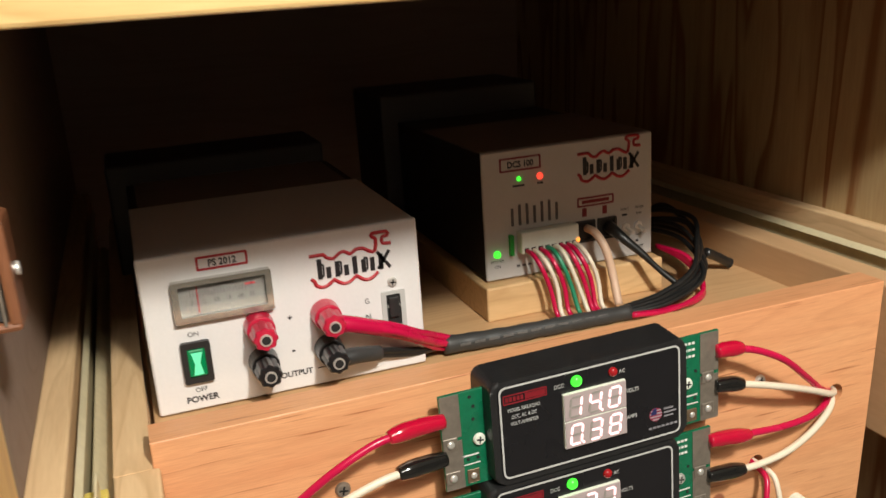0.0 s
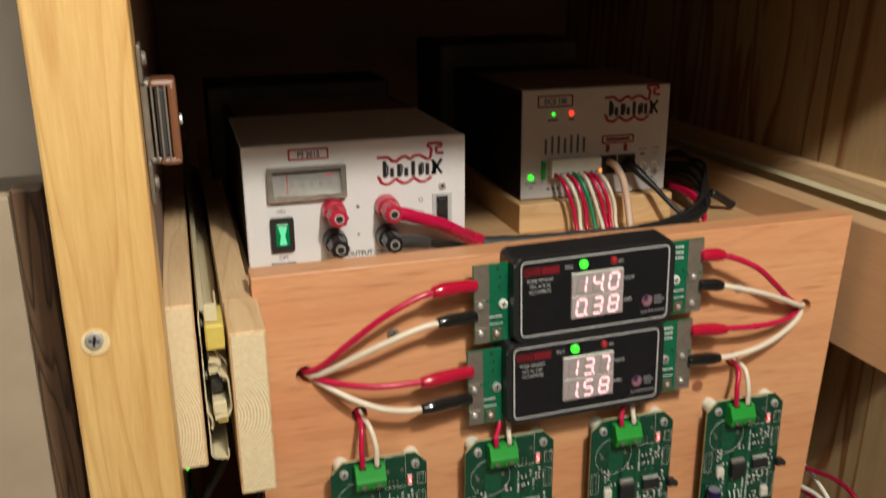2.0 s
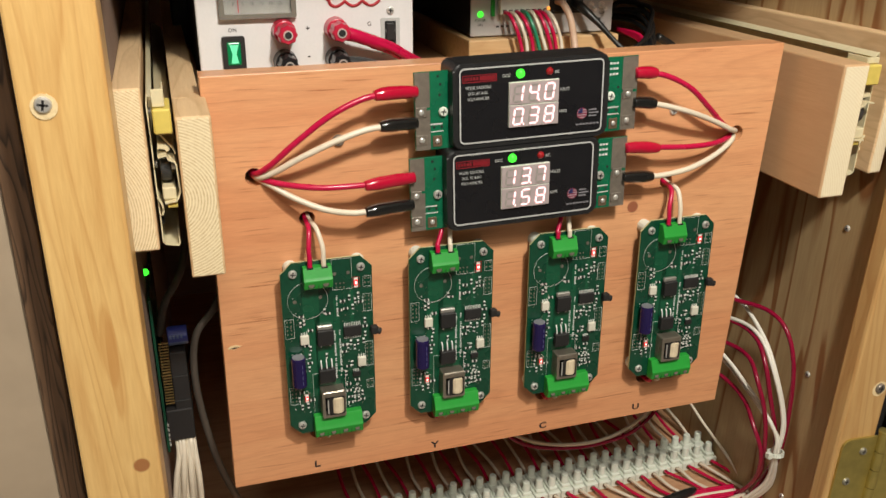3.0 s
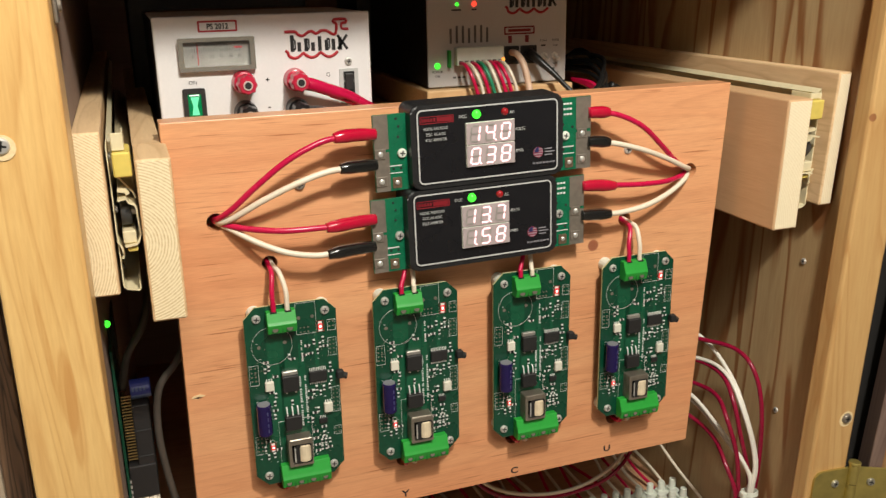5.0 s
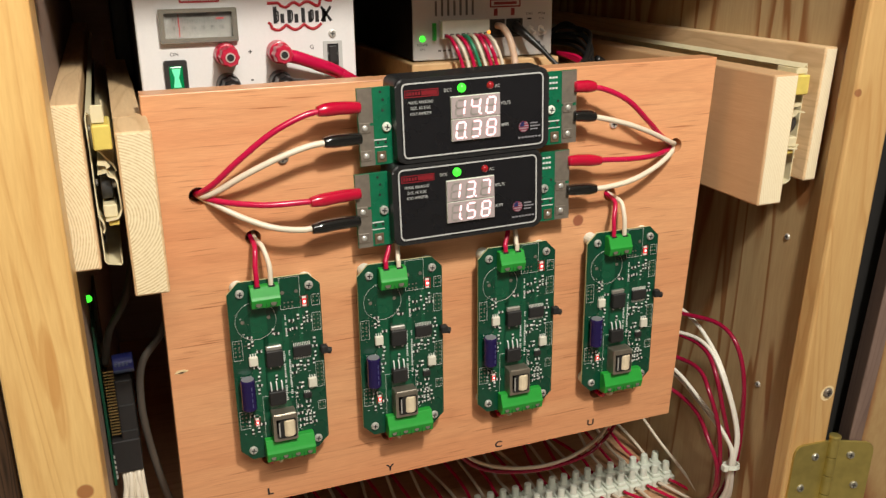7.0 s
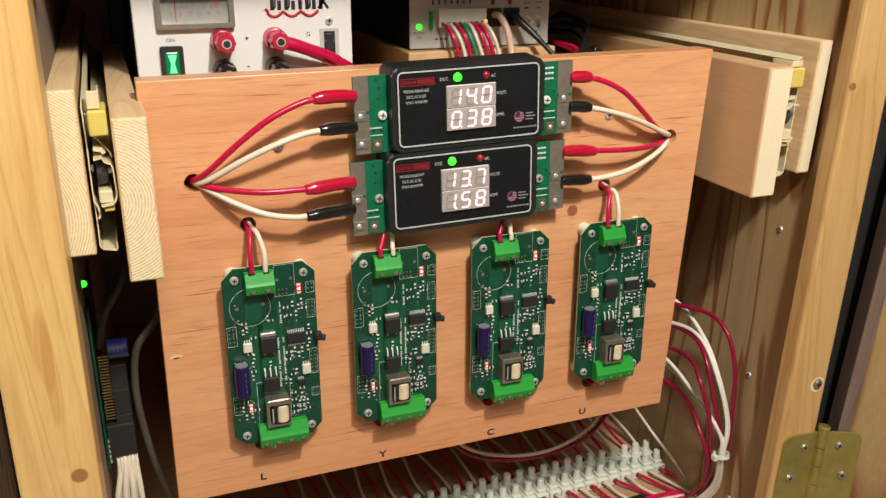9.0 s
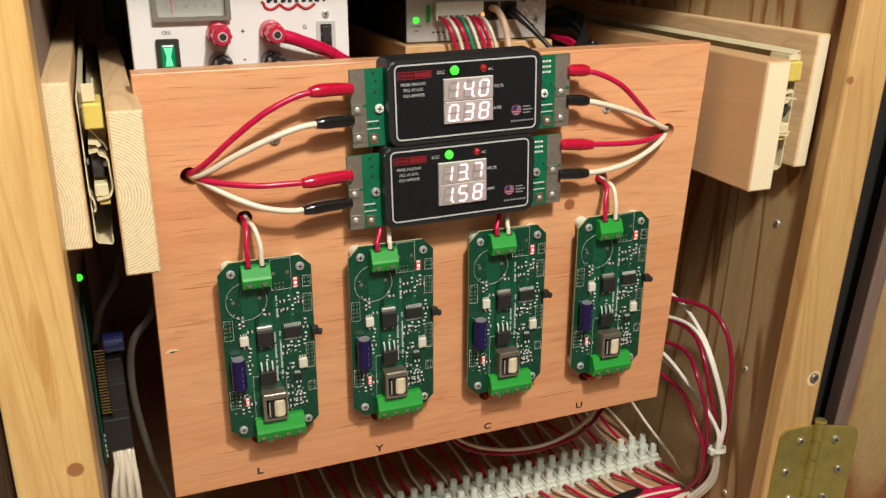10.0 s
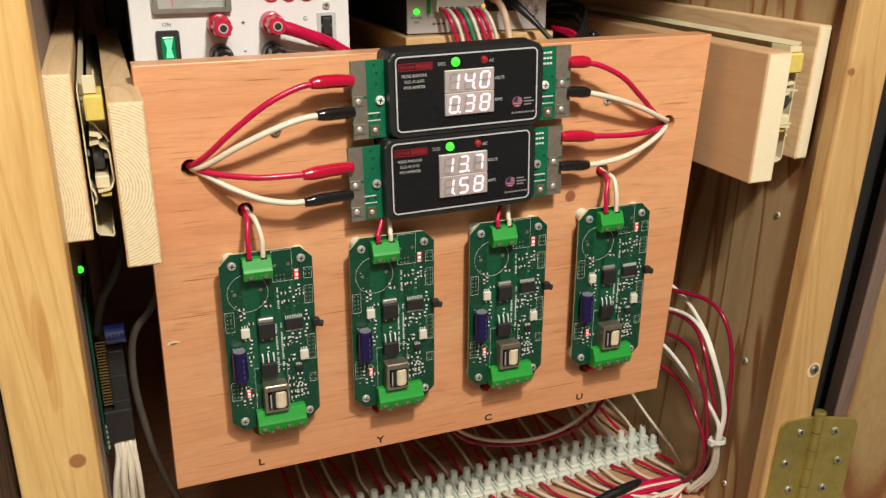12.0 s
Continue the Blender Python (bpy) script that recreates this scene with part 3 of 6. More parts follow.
def ribbon(pts, thick, y0, y1, bm):
    """Bent sheet: a line in x and z with thickness, run from y0 to y1."""
    p = [Vector((x, 0, z)) for x, z in pts]
    sides = []
    for i in range(len(p)):
        d = (p[min(i + 1, len(p) - 1)] - p[max(i - 1, 0)]).normalized()
        sides.append(Vector((-d.z, 0, d.x)) * thick / 2)
    out = [q + o for q, o in zip(p, sides)] + [q - o for q, o in zip(p[::-1], sides[::-1])]
    made = [[bm.verts.new((q.x, y, q.z)) for q in out] for y in (y0, y1)]
    n, half = len(out), len(p)
    faces = []
    for i in range(n):
        j = (i + 1) % n
        faces.append(bm.faces.new((made[0][i], made[0][j], made[1][j], made[1][i])))
    for row in made:
        for i in range(half - 1):
            faces.append(bm.faces.new((row[i], row[i + 1], row[n - 2 - i], row[n - 1 - i])))
    bmesh.ops.recalc_face_normals(bm, faces=faces)


def slide(x0, x1, dz, flip, label):
    """Roller slide in the gap between runner board and drawer side: two bent channels, a roller and a bumper."""
    s = thing("drawer_slide", (0, 0, 0), label, "slide", "drawer slides")
    k = (x1 - x0) / 0.0138

    def X(mm):
        return x1 - k * mm / 1000 if flip else x0 + k * mm / 1000

    def line(*pts):
        return [(X(a), z + dz) for a, z in pts]

    def slab(a0, a1, y0, y1, z0, z1, bevel, bm=None, m=None):
        return box(min(X(a0), X(a1)), max(X(a0), X(a1)), y0, y1, z0 + dz, z1 + dz, bevel, 1, bm=bm)

    outer = bmesh.new()
    ribbon(line((3.4, 0.7935), (1.2, 0.7965), (0.5, 0.792), (0.7, 0.775), (0.5, 0.745), (0.8, 0.728), (0.6, 0.713), (2.2, 0.7112), (8.8, 0.7098), (9.6, 0.7112), (9.4, 0.7150)), 0.0007, -0.0360, 0.50, outer)
    ribbon(line((0.7, 0.7400), (2.4, 0.7365), (3.0, 0.7325), (2.0, 0.7300)), 0.0010, -0.0390, -0.0250, outer)
    part("outer_channel", outer, SLIDE, s, "cream enamelled steel channel")
    inner = bmesh.new()
    ribbon(line((3.2, 0.7640), (7.6, 0.7648), (8.6, 0.7625), (11.6, 0.7610), (12.4, 0.7590), (13.0, 0.7440), (11.6, 0.7405), (10.2, 0.7388), (4.2, 0.7380)), 0.0009, -0.0440, 0.48, inner)
    part("inner_channel", inner, SLIDE, s, "cream enamelled steel channel")
    part("roller", cyl((X(3.8), -0.0310, 0.7552 + dz), (-1 if flip else 1, 0, 0), 0.0076, 0.0058 * k, 22, bevel=0.0009), GREY_TUBE, s, "dark grey nylon roller", True)
    part("roller_pin", cyl((X(9.4), -0.0310, 0.7552 + dz), (-1 if flip else 1, 0, 0), 0.0024, 0.0030 * k, 12), STEEL, s)
    part("shelf_plate", slab(3.6, 10.6, -0.0415, -0.0150, 0.7392, 0.7462, 0.0006), SLIDE, s, "pale moulded block under the roller")
    part("bumper", slab(3.0, 12.4, -0.0440, -0.0150, 0.7765, 0.7900, 0.0008), YELLOW, s, "yellow nylon bumper")
    back = bmesh.new()
    top = 0.7945 if flip else 0.8000
    slab(3.4, 9.6, -0.0400, -0.0385, 0.7905, top, 0.0003, bm=back)
    slab(8.8, 9.8, -0.0395, -0.0200, 0.7905, top, 0.0003, bm=back)
    part("stop_tab", back, SLIDE, s, "bent cream steel tab")
    web = bmesh.new()
    ribbon(line((3.8, 0.7755), (5.8, 0.7735), (8.2, 0.7700), (11.4, 0.7660), (12.6, 0.7625)), 0.0009, -0.0330, 0.40, web)
    ribbon(line((3.6, 0.7690), (7.8, 0.7682), (8.8, 0.7662)), 0.0022, -0.0395, -0.0200, web)
    part("guide_web", web, SLIDE, s, "curved cream guide sheet")
    part("lower_tab", slab(5.4, 10.8, -0.0420, -0.0300, 0.7345, 0.7372, 0.0005), YELLOW, s, "yellowed lower stop tab")
    for z in (0.7860, 0.7560, 0.7230):
        part("rivet", cyl((X(1.1), -0.0280, z + dz), (-1 if flip else 1, 0, 0), 0.0021, 0.0012, 12), STEEL if z > 0.75 else CHIP, s)
    return s


slide(-0.0304, -0.0166, 0.0, False, "cream metal drawer slide between two pine boards")
lean(slide(0.4288, 0.4476, -0.0010, True, "cream metal drawer slide with yellow bumper between boards"), 0.054)

# ---- door catch on the post ----
catch = thing("door_catch", (-0.045, -0.052, 0.895), "chrome and copper-brown magnetic door catch screwed to the post", "catch")
bm = bmesh.new()
box(0.0002, 0.0022, -0.008, 0.010, 0.017, 0.034, 0.0009, bm=bm)
box(0.0002, 0.0022, -0.008, 0.010, -0.037, -0.017, 0.0009, bm=bm)
box(0.0002, 0.0120, -0.007, 0.009, 0.0155, 0.0185, 0.001, bm=bm)
box(0.0002, 0.0120, -0.007, 0.009, -0.0185, -0.0155, 0.001, bm=bm)
box(0.0002, 0.0035, -0.007, 0.009, -0.0185, 0.0185, 0.001, bm=bm)
# catch metal takes a dull dark tone that stands in for shade
part("bracket", bm, SOLDER, catch, "chrome steel bracket, darkened in colour for shade")
part("magnet", box(0.0062, 0.0105, -0.0082, 0.008, -0.0150, 0.0150, 0.0006), GREY_TUBE, catch, "dark grey magnet")
for x in (0.0050, 0.0078, 0.0106):
    part("pole_plate", box(x - 0.0005, x + 0.0005, -0.0095, 0.009, -0.0165, 0.0165, 0.0003, 1), SOLDER, catch)
bm = bmesh.new()
box(0.0115, 0.0155, -0.0090, 0.010, -0.0175, 0.0175, 0.0016, bm=bm)
box(0.0040, 0.0155, -0.0090, 0.010, 0.0155, 0.0190, 0.0016, bm=bm)
box(0.0060, 0.0155, -0.0090, 0.010, -0.0190, -0.0155, 0.0016, bm=bm)
part("housing", bm, COPPER, catch, "copper-brown plastic housing")
part("adjuster", cyl((0.0155, 0.0, 0.0), (1, 0, 0), 0.0024, 0.0016, 14, bevel=0.0004), STEEL, catch)
for z in (0.0275, -0.0285):
    screw((0.0022, 0.0, z), 0.0036, SOLDER, catch, axis=(1, 0, 0))

# ---- power supply ----
ps = thing("power_supply", (0.0045, 0.086, 0.772), "white-fronted bench power supply with meter and binding posts", "power supply")
part("front_panel", box(0, 0.147, 0.0, 0.003, -0.0035, 0.082, 0.0014, 3), WHITE, ps, "white enamelled front panel")
part("cover", box(0.0005, 0.1465, 0.003, 0.125, 0.0795, 0.0816, 0.0008), WHITE, ps, "white top cover")
part("rear_cover", box(0.006, 0.141, 0.126, 0.214, 0.0795, 0.0806, 0.0006), SHADED_COVER, ps, "rear cover, shade put into its grey-brown")
bm = bmesh.new()
box(0.0008, 0.1462, 0.0031, 0.214, -0.0030, 0.0794, bm=bm)
part("body", bm, CASE_BLACK, ps, "black steel body")
part("rear_case", box(-0.012, 0.145, 0.215, 0.285, -0.002, 0.094, 0.002), CASE_BLACK, ps, "black rear housing")
for x in (0.012, 0.135):
    for y in (0.012, 0.15):
        part("foot", cyl((x, y, -0.0045), (0, 0, 1), 0.006, 0.0025, 12), CASE_BLACK, ps)
P = -0.0002


def tag_box(x0, x1, z0, z1, words, parent, ink=RED_PRINT, h=0.0036):
    """A printed name in a red rounded frame."""
    r = 0.0009
    part("tag_frame", frame_ring(rounded(x0, x1, z0, z1, r, 3), rounded(x0 + 0.0012, x1 - 0.0012, z0 + 0.0012, z1 - 0.0012, r * 0.5, 3), P, P + 0.0003), ink, parent)
    if words:
        letters(words, h, ((x0 + x1) / 2, P, (z0 + z1) / 2 - h / 2), BLACK_PRINT, parent, "lettering", 0.88, "CENTER", 0.012)


def emblem(x, z, w, parent):
    """A maker's mark drawn as plain shapes: black uprights over a red wavy line."""
    h = w * 0.36
    bm = bmesh.new()
    heights = (0.80, 0.45, 0.62, 0.42, 0.70, 0.52, 0.55, 0.62)
    for i, k in enumerate(heights):
        u = x + w * (0.10 + 0.105 * i)
        box(u, u + w * 0.056, P - 0.0001, P + 0.0002, z + h * 0.16, z + h * (0.16 + 0.85 * k), bm=bm)
    for i in (0, 2, 5):
        u = x + w * (0.10 + 0.105 * i)
        box(u + w * 0.030, u + w * 0.075, P - 0.0001, P + 0.0002, z + h * 0.22, z + h * 0.29, bm=bm)
        box(u + w * 0.030, u + w * 0.075, P - 0.0001, P + 0.0002, z + h * 0.60, z + h * 0.67, bm=bm)
        box(u + w * 0.062, u + w * 0.085, P - 0.0001, P + 0.0002, z + h * 0.27, z + h * 0.64, bm=bm)
    for s in (-1, 1):
        m = pose(x + w * 0.90, P, z + h * 0.48, 0, 35 * s, 0)
        box(-w * 0.020, w * 0.020, -0.0001, 0.0002, -h * 0.36, h * 0.36, bm=bm, m=m)
    part("emblem_letters", bm, BLACK_PRINT, parent)
    wave = [(x + w * (0.02 + 0.80 * i / 48), P, z + h * (0.10 - 0.20 * abs(math.sin(math.pi * i / 16)) + (0.12 if i < 3 else 0))) for i in range(49)]
    bm = tube(wave, 0.00100 * w / 0.045, 5, 1)
    top = [(0.02, 0.98), (0.18, 0.98), (0.22, 0.86), (0.30, 0.80), (0.36, 0.92), (0.43, 0.98), (0.50, 0.86), (0.57, 0.98), (0.66, 0.98), (0.74, 0.84), (0.80, 0.84), (0.82, 1.22), (0.78, 1.30), (0.78, 1.42), (0.96, 1.42), (0.96, 1.28), (0.90, 1.26), (0.90, 1.05), (1.0, 1.02)]
    tube([(x + w * u, P, z + h * v) for u, v in top], 0.00100 * w / 0.045, 5, 2, bm=bm)
    part("emblem_outline", bm, RED_PRINT, parent)


tag_box(0.0290, 0.0550, 0.0715, 0.0790, "PS 2012", ps)
emblem(0.0855, 0.0535, 0.046, ps)
# moving-coil meter
meter = part("meter_bezel", frame_ring(rounded(0.0150, 0.0670, 0.0435, 0.0685, 0.0012, 3), rounded(0.0185, 0.0635, 0.0470, 0.0655, 0.0008, 3), -0.0045, 0.001), CLEAR_FRAME, ps, "clear grey plastic meter bezel")
part("scale_plate", box(0.0185, 0.0635, -0.0006, 0.0003, 0.0470, 0.0655), SCALE, meter, "grey printed meter scale")
bm = bmesh.new()
for i in range(21):
    x = 0.0245 + i * 0.0016
    box(x - 0.00016, x + 0.00016, -0.0009, -0.0006, 0.0575, 0.0605 + (0.0012 if i % 5 == 0 else 0), bm=bm)
part("scale_marks", bm, BLACK_PRINT, meter)
for i, s in enumerate(("0", "5", "10", "15", "20", "25")):
    letters(s, 0.0026, (0.0250 + i * 0.0063, -0.0008, 0.0530), BLACK_PRINT, meter, "scale_number", 0.85, "CENTER")
letters("DC AMPERES", 0.0021, (0.0410, -0.0008, 0.0622), BLACK_PRINT, meter, "lettering", 0.95, "CENTER")
bars([(0.0530, 0.0585, 0.0600, 0.0612)], meter, RED_PRINT, -0.0008, "red_zone")
part("needle", box(0.0278, 0.0284, -0.0014, -0.0011, 0.0480, 0.0640), LED_DIM, meter, "red needle")
pane = part("meter_window", box(0.0187, 0.0633, -0.0030, -0.0026, 0.0472, 0.0653), GLASS, meter, "clear meter window")
pane.visible_shadow = False
meter.matrix_basis = Matrix.Translation((0.0002, 0, 0.0079)) @ Matrix.Diagonal((0.97, 1, 0.88, 1))
# rocker switch
rk = part("switch_bezel", frame_ring(rounded(0.0150, 0.0310, 0.0105, 0.0350, 0.0015, 3), rounded(0.0182, 0.0278, 0.0142, 0.0313, 0.0006, 3), -0.0028, 0.001), CASE_BLACK, ps, "black switch bezel")
bm = prism([(0.0178, 0.0135), (0.0282, 0.0135), (0.0282, 0.0225), (0.0178, 0.0225)], -0.0008, 0.0006)
rocker = part("rocker", box(0.0182, 0.0278, -0.0030, 0.0006, 0.0145, 0.0310, 0.0012, bm=bm), SWITCH_GREEN, rk, "lit green rocker")
part("light_window", prism([(0.0205, 0.0158), (0.0258, 0.0158), (0.0245, 0.0225), (0.0262, 0.0290), (0.0200, 0.0290), (0.0216, 0.0225)], -0.0033, -0.0028), SWITCH_HOT, rocker)
rk.matrix_basis = Matrix.Translation((0.0010, 0, 0.0029)) @ Matrix.Diagonal((0.935, 1, 0.918, 1))
letters("ON", 0.0026, (0.0226, P, 0.0376), BLACK_PRINT, ps, align="CENTER")
letters("OFF", 0.0026, (0.0226, P, 0.0066), BLACK_PRINT, ps, align="CENTER")
letters("POWER", 0.0034, (0.0226, P, 0.0012), BLACK_PRINT, ps, align="CENTER", bold=0.01)
letters("+", 0.0034, (0.0727, P, 0.0365), BLACK_PRINT, ps, align="CENTER", bold=0.01)
letters("-", 0.0034, (0.0727, P, 0.0180), BLACK_PRINT, ps, align="CENTER", bold=0.02)
letters("OUTPUT", 0.0032, (0.0730, P, 0.0045), BLACK_PRINT, ps, align="CENTER", bold=0.008)
for x in (0.0535, 0.0845):
    bars([(x, x + 0.0090, 0.0062, 0.0067)], ps, BLACK_PRINT, P, "rule")
letters("G", 0.0030, (0.1155, P, 0.0380), BLACK_PRINT, ps, align="CENTER")
letters("N", 0.0030, (0.1155, P, 0.0290), BLACK_PRINT, ps, align="CENTER")


def binding_post(x, z, mat_, parent, label):
    """A fluted binding post with a brass-tipped bore."""
    b = bmesh.new()
    cyl((x, 0, z), (0, -1, 0), 0.0080, 0.0105, 24, 0.0074, bm=b, bevel=0.0006)
    cyl((x, -0.0100, z), (0, -1, 0), 0.0056, 0.0030, 18, bm=b)
    n, rings = 32, []
    for y, r in ((-0.0120, 0.0060), (-0.0128, 0.0068), (-0.0236, 0.0064), (-0.0246, 0.0056)):
        ring = []
        for k in range(n):
            rr = r * (0.94 + 0.07 * math.cos(8 * 2 * math.pi * k / n))
            a = 2 * math.pi * k / n
            ring.append(b.verts.new((x + rr * math.cos(a), y, z + rr * math.sin(a))))
        rings.append(ring)
    for p, q in zip(rings, rings[1:]):
        for k in range(n):
            b.faces.new((p[k], p[(k + 1) % n], q[(k + 1) % n], q[k]))
    b.faces.new(rings[-1])
    ob = part("binding_post", b, mat_, parent, label)
    part("socket", cyl((x, -0.0244, z), (0, -1, 0), 0.0032, 0.0010, 16), STEEL, ob, "bright metal socket")
    part("bore", cyl((x, -0.0253, z), (0, -1, 0), 0.0023, 0.0003, 14), CHIP, ob)


for x in (0.0560, 0.0915):
    binding_post(x, 0.0375, RED_POST, ps, "red fluted binding post")
    binding_post(x, 0.0172, BLACK_POST, ps, "black fluted binding post")
screw((0.1305, 0.0, 0.0480), 0.0030, STEEL, ps)
fz = part("link_plate", frame_ring(rounded(0.1235, 0.1370, 0.0180, 0.0430, 0.0006, 2), rounded(0.1262, 0.1343, 0.0205, 0.0410, 0.0004, 2), -0.0010, 0.0005), SILVER, ps, "grey slotted terminal plate")
part("slot", box(0.1262, 0.1343, -0.0002, 0.0003, 0.0205, 0.0410), CHIP, fz)
part("slider", box(0.1275, 0.1330, -0.0022, 0.0, 0.0280, 0.0395, 0.0004), CASE_BLACK, fz)
for z in (0.0215, 0.0335):
    part("cross_bar", box(0.1262, 0.1343, -0.0012, -0.0002, z, z + 0.0015), SCALE, fz)

# ---- heavy cables from the posts ----
w = part("red_sleeve", tube([(0.0985, 0.0690, 0.8085), (0.107, 0.0690, 0.8062), (0.118, 0.0705, 0.8020), (0.127, 0.0725, 0.7985)], 0.0044, 14, radii=lambda t: 0.0047 - 0.0006 * t), RED_WIRE, smooth=True)
tagged(w, "wide red sleeve where three supply wires meet a post", "sleeve")
for k, (dz, dy) in enumerate(((0.0026, 0.0), (0.0, -0.002), (-0.0026, 0.001))):
    w = part("red_wire", tube([(0.118, 0.0705 + dy, 0.8018 + dz), (0.132, 0.0730 + dy, 0.7960 + dz), (0.146, 0.079 + dy, 0.7875 + dz), (0.158, 0.087 + dy, 0.7795 + 1.4 * dz), (0.170, 0.092 + dy, 0.7740 + dz)], 0.0022, 10), RED_WIRE, smooth=True)
    tagged(w, "thick red insulated wire from a red binding post", "wire", "red supply wires")
w = part("black_wire", tube([(0.1000, 0.070, 0.7880), (0.109, 0.072, 0.7872), (0.122, 0.078, 0.7835)], 0.0045, 12, radii=lambda t: 0.0048 - 0.0006 * t), GREY_TUBE, smooth=True)
tagged(w, "dark grey sleeved lead from a black binding post", "wire")
for k in (0, 1):
    w = part("black_wire", tube([(0.120, 0.078 + 0.002 * k, 0.785 - 0.003 * k), (0.145, 0.086, 0.7775 - 0.002 * k), (0.172, 0.0935, 0.7735)], 0.0018, 10), BLACK_WIRE, smooth=True)
    tagged(w, "black insulated wire running into a grey sleeve", "wire", "black supply wires")
w = part("cable_sleeve", tube([(0.164, 0.0905, 0.7745), (0.20, 0.0900, 0.7730), (0.245, 0.0885, 0.7730), (0.286, 0.0880, 0.7725)], 0.0054, 14, 14, radii=lambda t: 0.0054 - 0.0006 * t + 0.00022 * math.sin(46 * t)), GREY_TUBE, smooth=True)
tagged(w, "dark grey heat-shrink sleeve bundling supply wires on the tray", "sleeve")
bars([(0.172 + 0.009 * i, 0.172 + 0.009 * i + 0.0065, 0.7745, 0.7760) for i in range(11)], w, GREY_PRINT, 0.0842, "print")
jit = random.Random(5)
for k in range(6):
    o = 0.0020 * (k - 2.5)

    def q(x, y, z, a=0.004):
        return (x + a * (jit.random() - 0.5), y + a * (jit.random() - 0.5), max(0.7695, z + a * (jit.random() - 0.5)))

    pts = [(0.284, 0.088 + 0.3 * o, 0.7725 + 0.0006 * k), q(0.312, 0.090 + o, 0.7735 + 0.0008 * k, 0.002), q(0.343, 0.100 + o, 0.779 + 0.0014 * k), q(0.363 + 0.6 * o, 0.122 + o, 0.785 + 0.0022 * k, 0.006),
           q(0.368 + 1.4 * o, 0.150 + o, 0.797 + 0.0016 * k, 0.007), q(0.358 + o, 0.176, 0.803 + 1.5 * o, 0.007), q(0.346, 0.196, 0.797 - 0.002 * k, 0.006), (0.342, 0.23, 0.776)]
    w = part("black_wire", tube(pts, 0.0017 + 0.0003 * (k % 2), 10), BLACK_WIRE, smooth=True)
    tagged(w, "black insulated wire looping behind the wooden block", "wire", "looped black wires")
for k in range(3):
    pts = [(0.285, 0.0855 - 0.0012 * k, 0.7720), (0.308, 0.0845 - 0.0015 * k, 0.7710), (0.332, 0.0870, 0.7708 + 0.0008 * k), (0.349, 0.100, 0.7715 + 0.0018 * k), (0.3520, 0.122, 0.784 + 0.002 * k), (0.346, 0.150, 0.790)]
    w = part("red_wire", tube(pts, 0.0017, 10), RED_WIRE, smooth=True)
    tagged(w, "red insulated wire lying on the drawer tray", "wire", "red tray wires")
plug = thing("cable_plug", (0.388, 0.136, 0.7690), "short black cable end lying on the tray", "plug", turn=0)
part("stub", tube([(-0.014, -0.004, 0.016), (-0.006, -0.002, 0.012), (0.002, -0.001, 0.0075), (0.008, 0.0, 0.0038)], 0.0034, 12), BLACK_WIRE, plug, smooth=True)
part("tip", cyl((0.0075, 0.0, 0.0040), (1, 0, -0.5), 0.0037, 0.0022, 12), CHIP, plug)

# ---- wooden block and command station ----
blk = thing("wooden_block", (0.207, 0.126, 0.7675), "pale pine block lifting the control box off the tray", "block")
part("plank", box(0, 0.128, 0, 0.19, 0, 0.0225, 0.0012), BLOCK, blk)
dc = thing("control_box", (0.2115, 0.136, 0.790), "black control box with shade-greyed white front, jacks and indicator lights", "control box")
part("front_panel", box(0, 0.1215, 0.0, 0.0025, 0.001, 0.0835, 0.0010), SHADED_FRONT, dc, "white printed front panel, greyed in colour for shade")
part("body", box(0.0008, 0.1207, 0.0026, 0.171, 0.0015, 0.0828, 0.0006), CASE_BLACK, dc, "black steel body")
part("cover", box(0.0004, 0.1211, 0.0026, 0.110, 0.0829, 0.0842, 0.0005), SHADED_COVER, dc, "top cover, shade put into its grey-brown")
part("rear_case", box(-0.012, 0.122, 0.172, 0.255, 0.0, 0.104, 0.002), CASE_BLACK, dc, "black rear housing")
for x in (0.01, 0.11):
    for y in (0.01, 0.14):
        part("foot", cyl((x, y, 0), (0, 0, 1), 0.005, 0.0015, 12), CASE_BLACK, dc)
tag_box(0.0120, 0.0405, 0.0700, 0.0790, "DCS 100", dc, DARK_RED, 0.0040)
emblem(0.0655, 0.0585, 0.047, dc)
part("led_lens", ball((0.0395, 0.0, 0.0650), 0.0022), LED_RED, dc, "lit red indicator", True)
part("led_lens", ball((0.0250, 0.0, 0.0649), 0.0015), LED_GREEN, dc, "lit green indicator", True)
bars([(0.0205, 0.0285, 0.0600, 0.0612), (0.0375, 0.0415, 0.0600, 0.0612)], dc, BLACK_PRINT, P)
bars([(0.0185 + 0.0052 * i, 0.0203 + 0.0052 * i, 0.0350, 0.0350 + (0.0135 if i % 3 else 0.0115)) for i in range(7)], dc, GREY_INK, P, "vertical_print")
conn = part("connector", box(0.0215, 0.0620, -0.0085, 0.0, 0.0180, 0.0320, 0.0008), NYLON, dc, "white plug-in wire connector")
for i in range(8):
    part("socket", box(0.0232 + 0.0048 * i, 0.0262 + 0.0048 * i, -0.0088, -0.0080, 0.0188, 0.0218), CHIP, conn)
part("side_clip", box(0.0160, 0.0185, -0.0040, 0.0, 0.0165, 0.0300, 0.0005), TERMINAL, dc, "green connector edge")
part("led_lens", ball((0.0078, 0.0, 0.0180), 0.0025), LED_GREEN, dc, "lit green power indicator", True)
part("led_lens", ball((0.0610, -0.0075, 0.0215), 0.0020), LED_ORANGE, dc, "lit orange indicator", True)
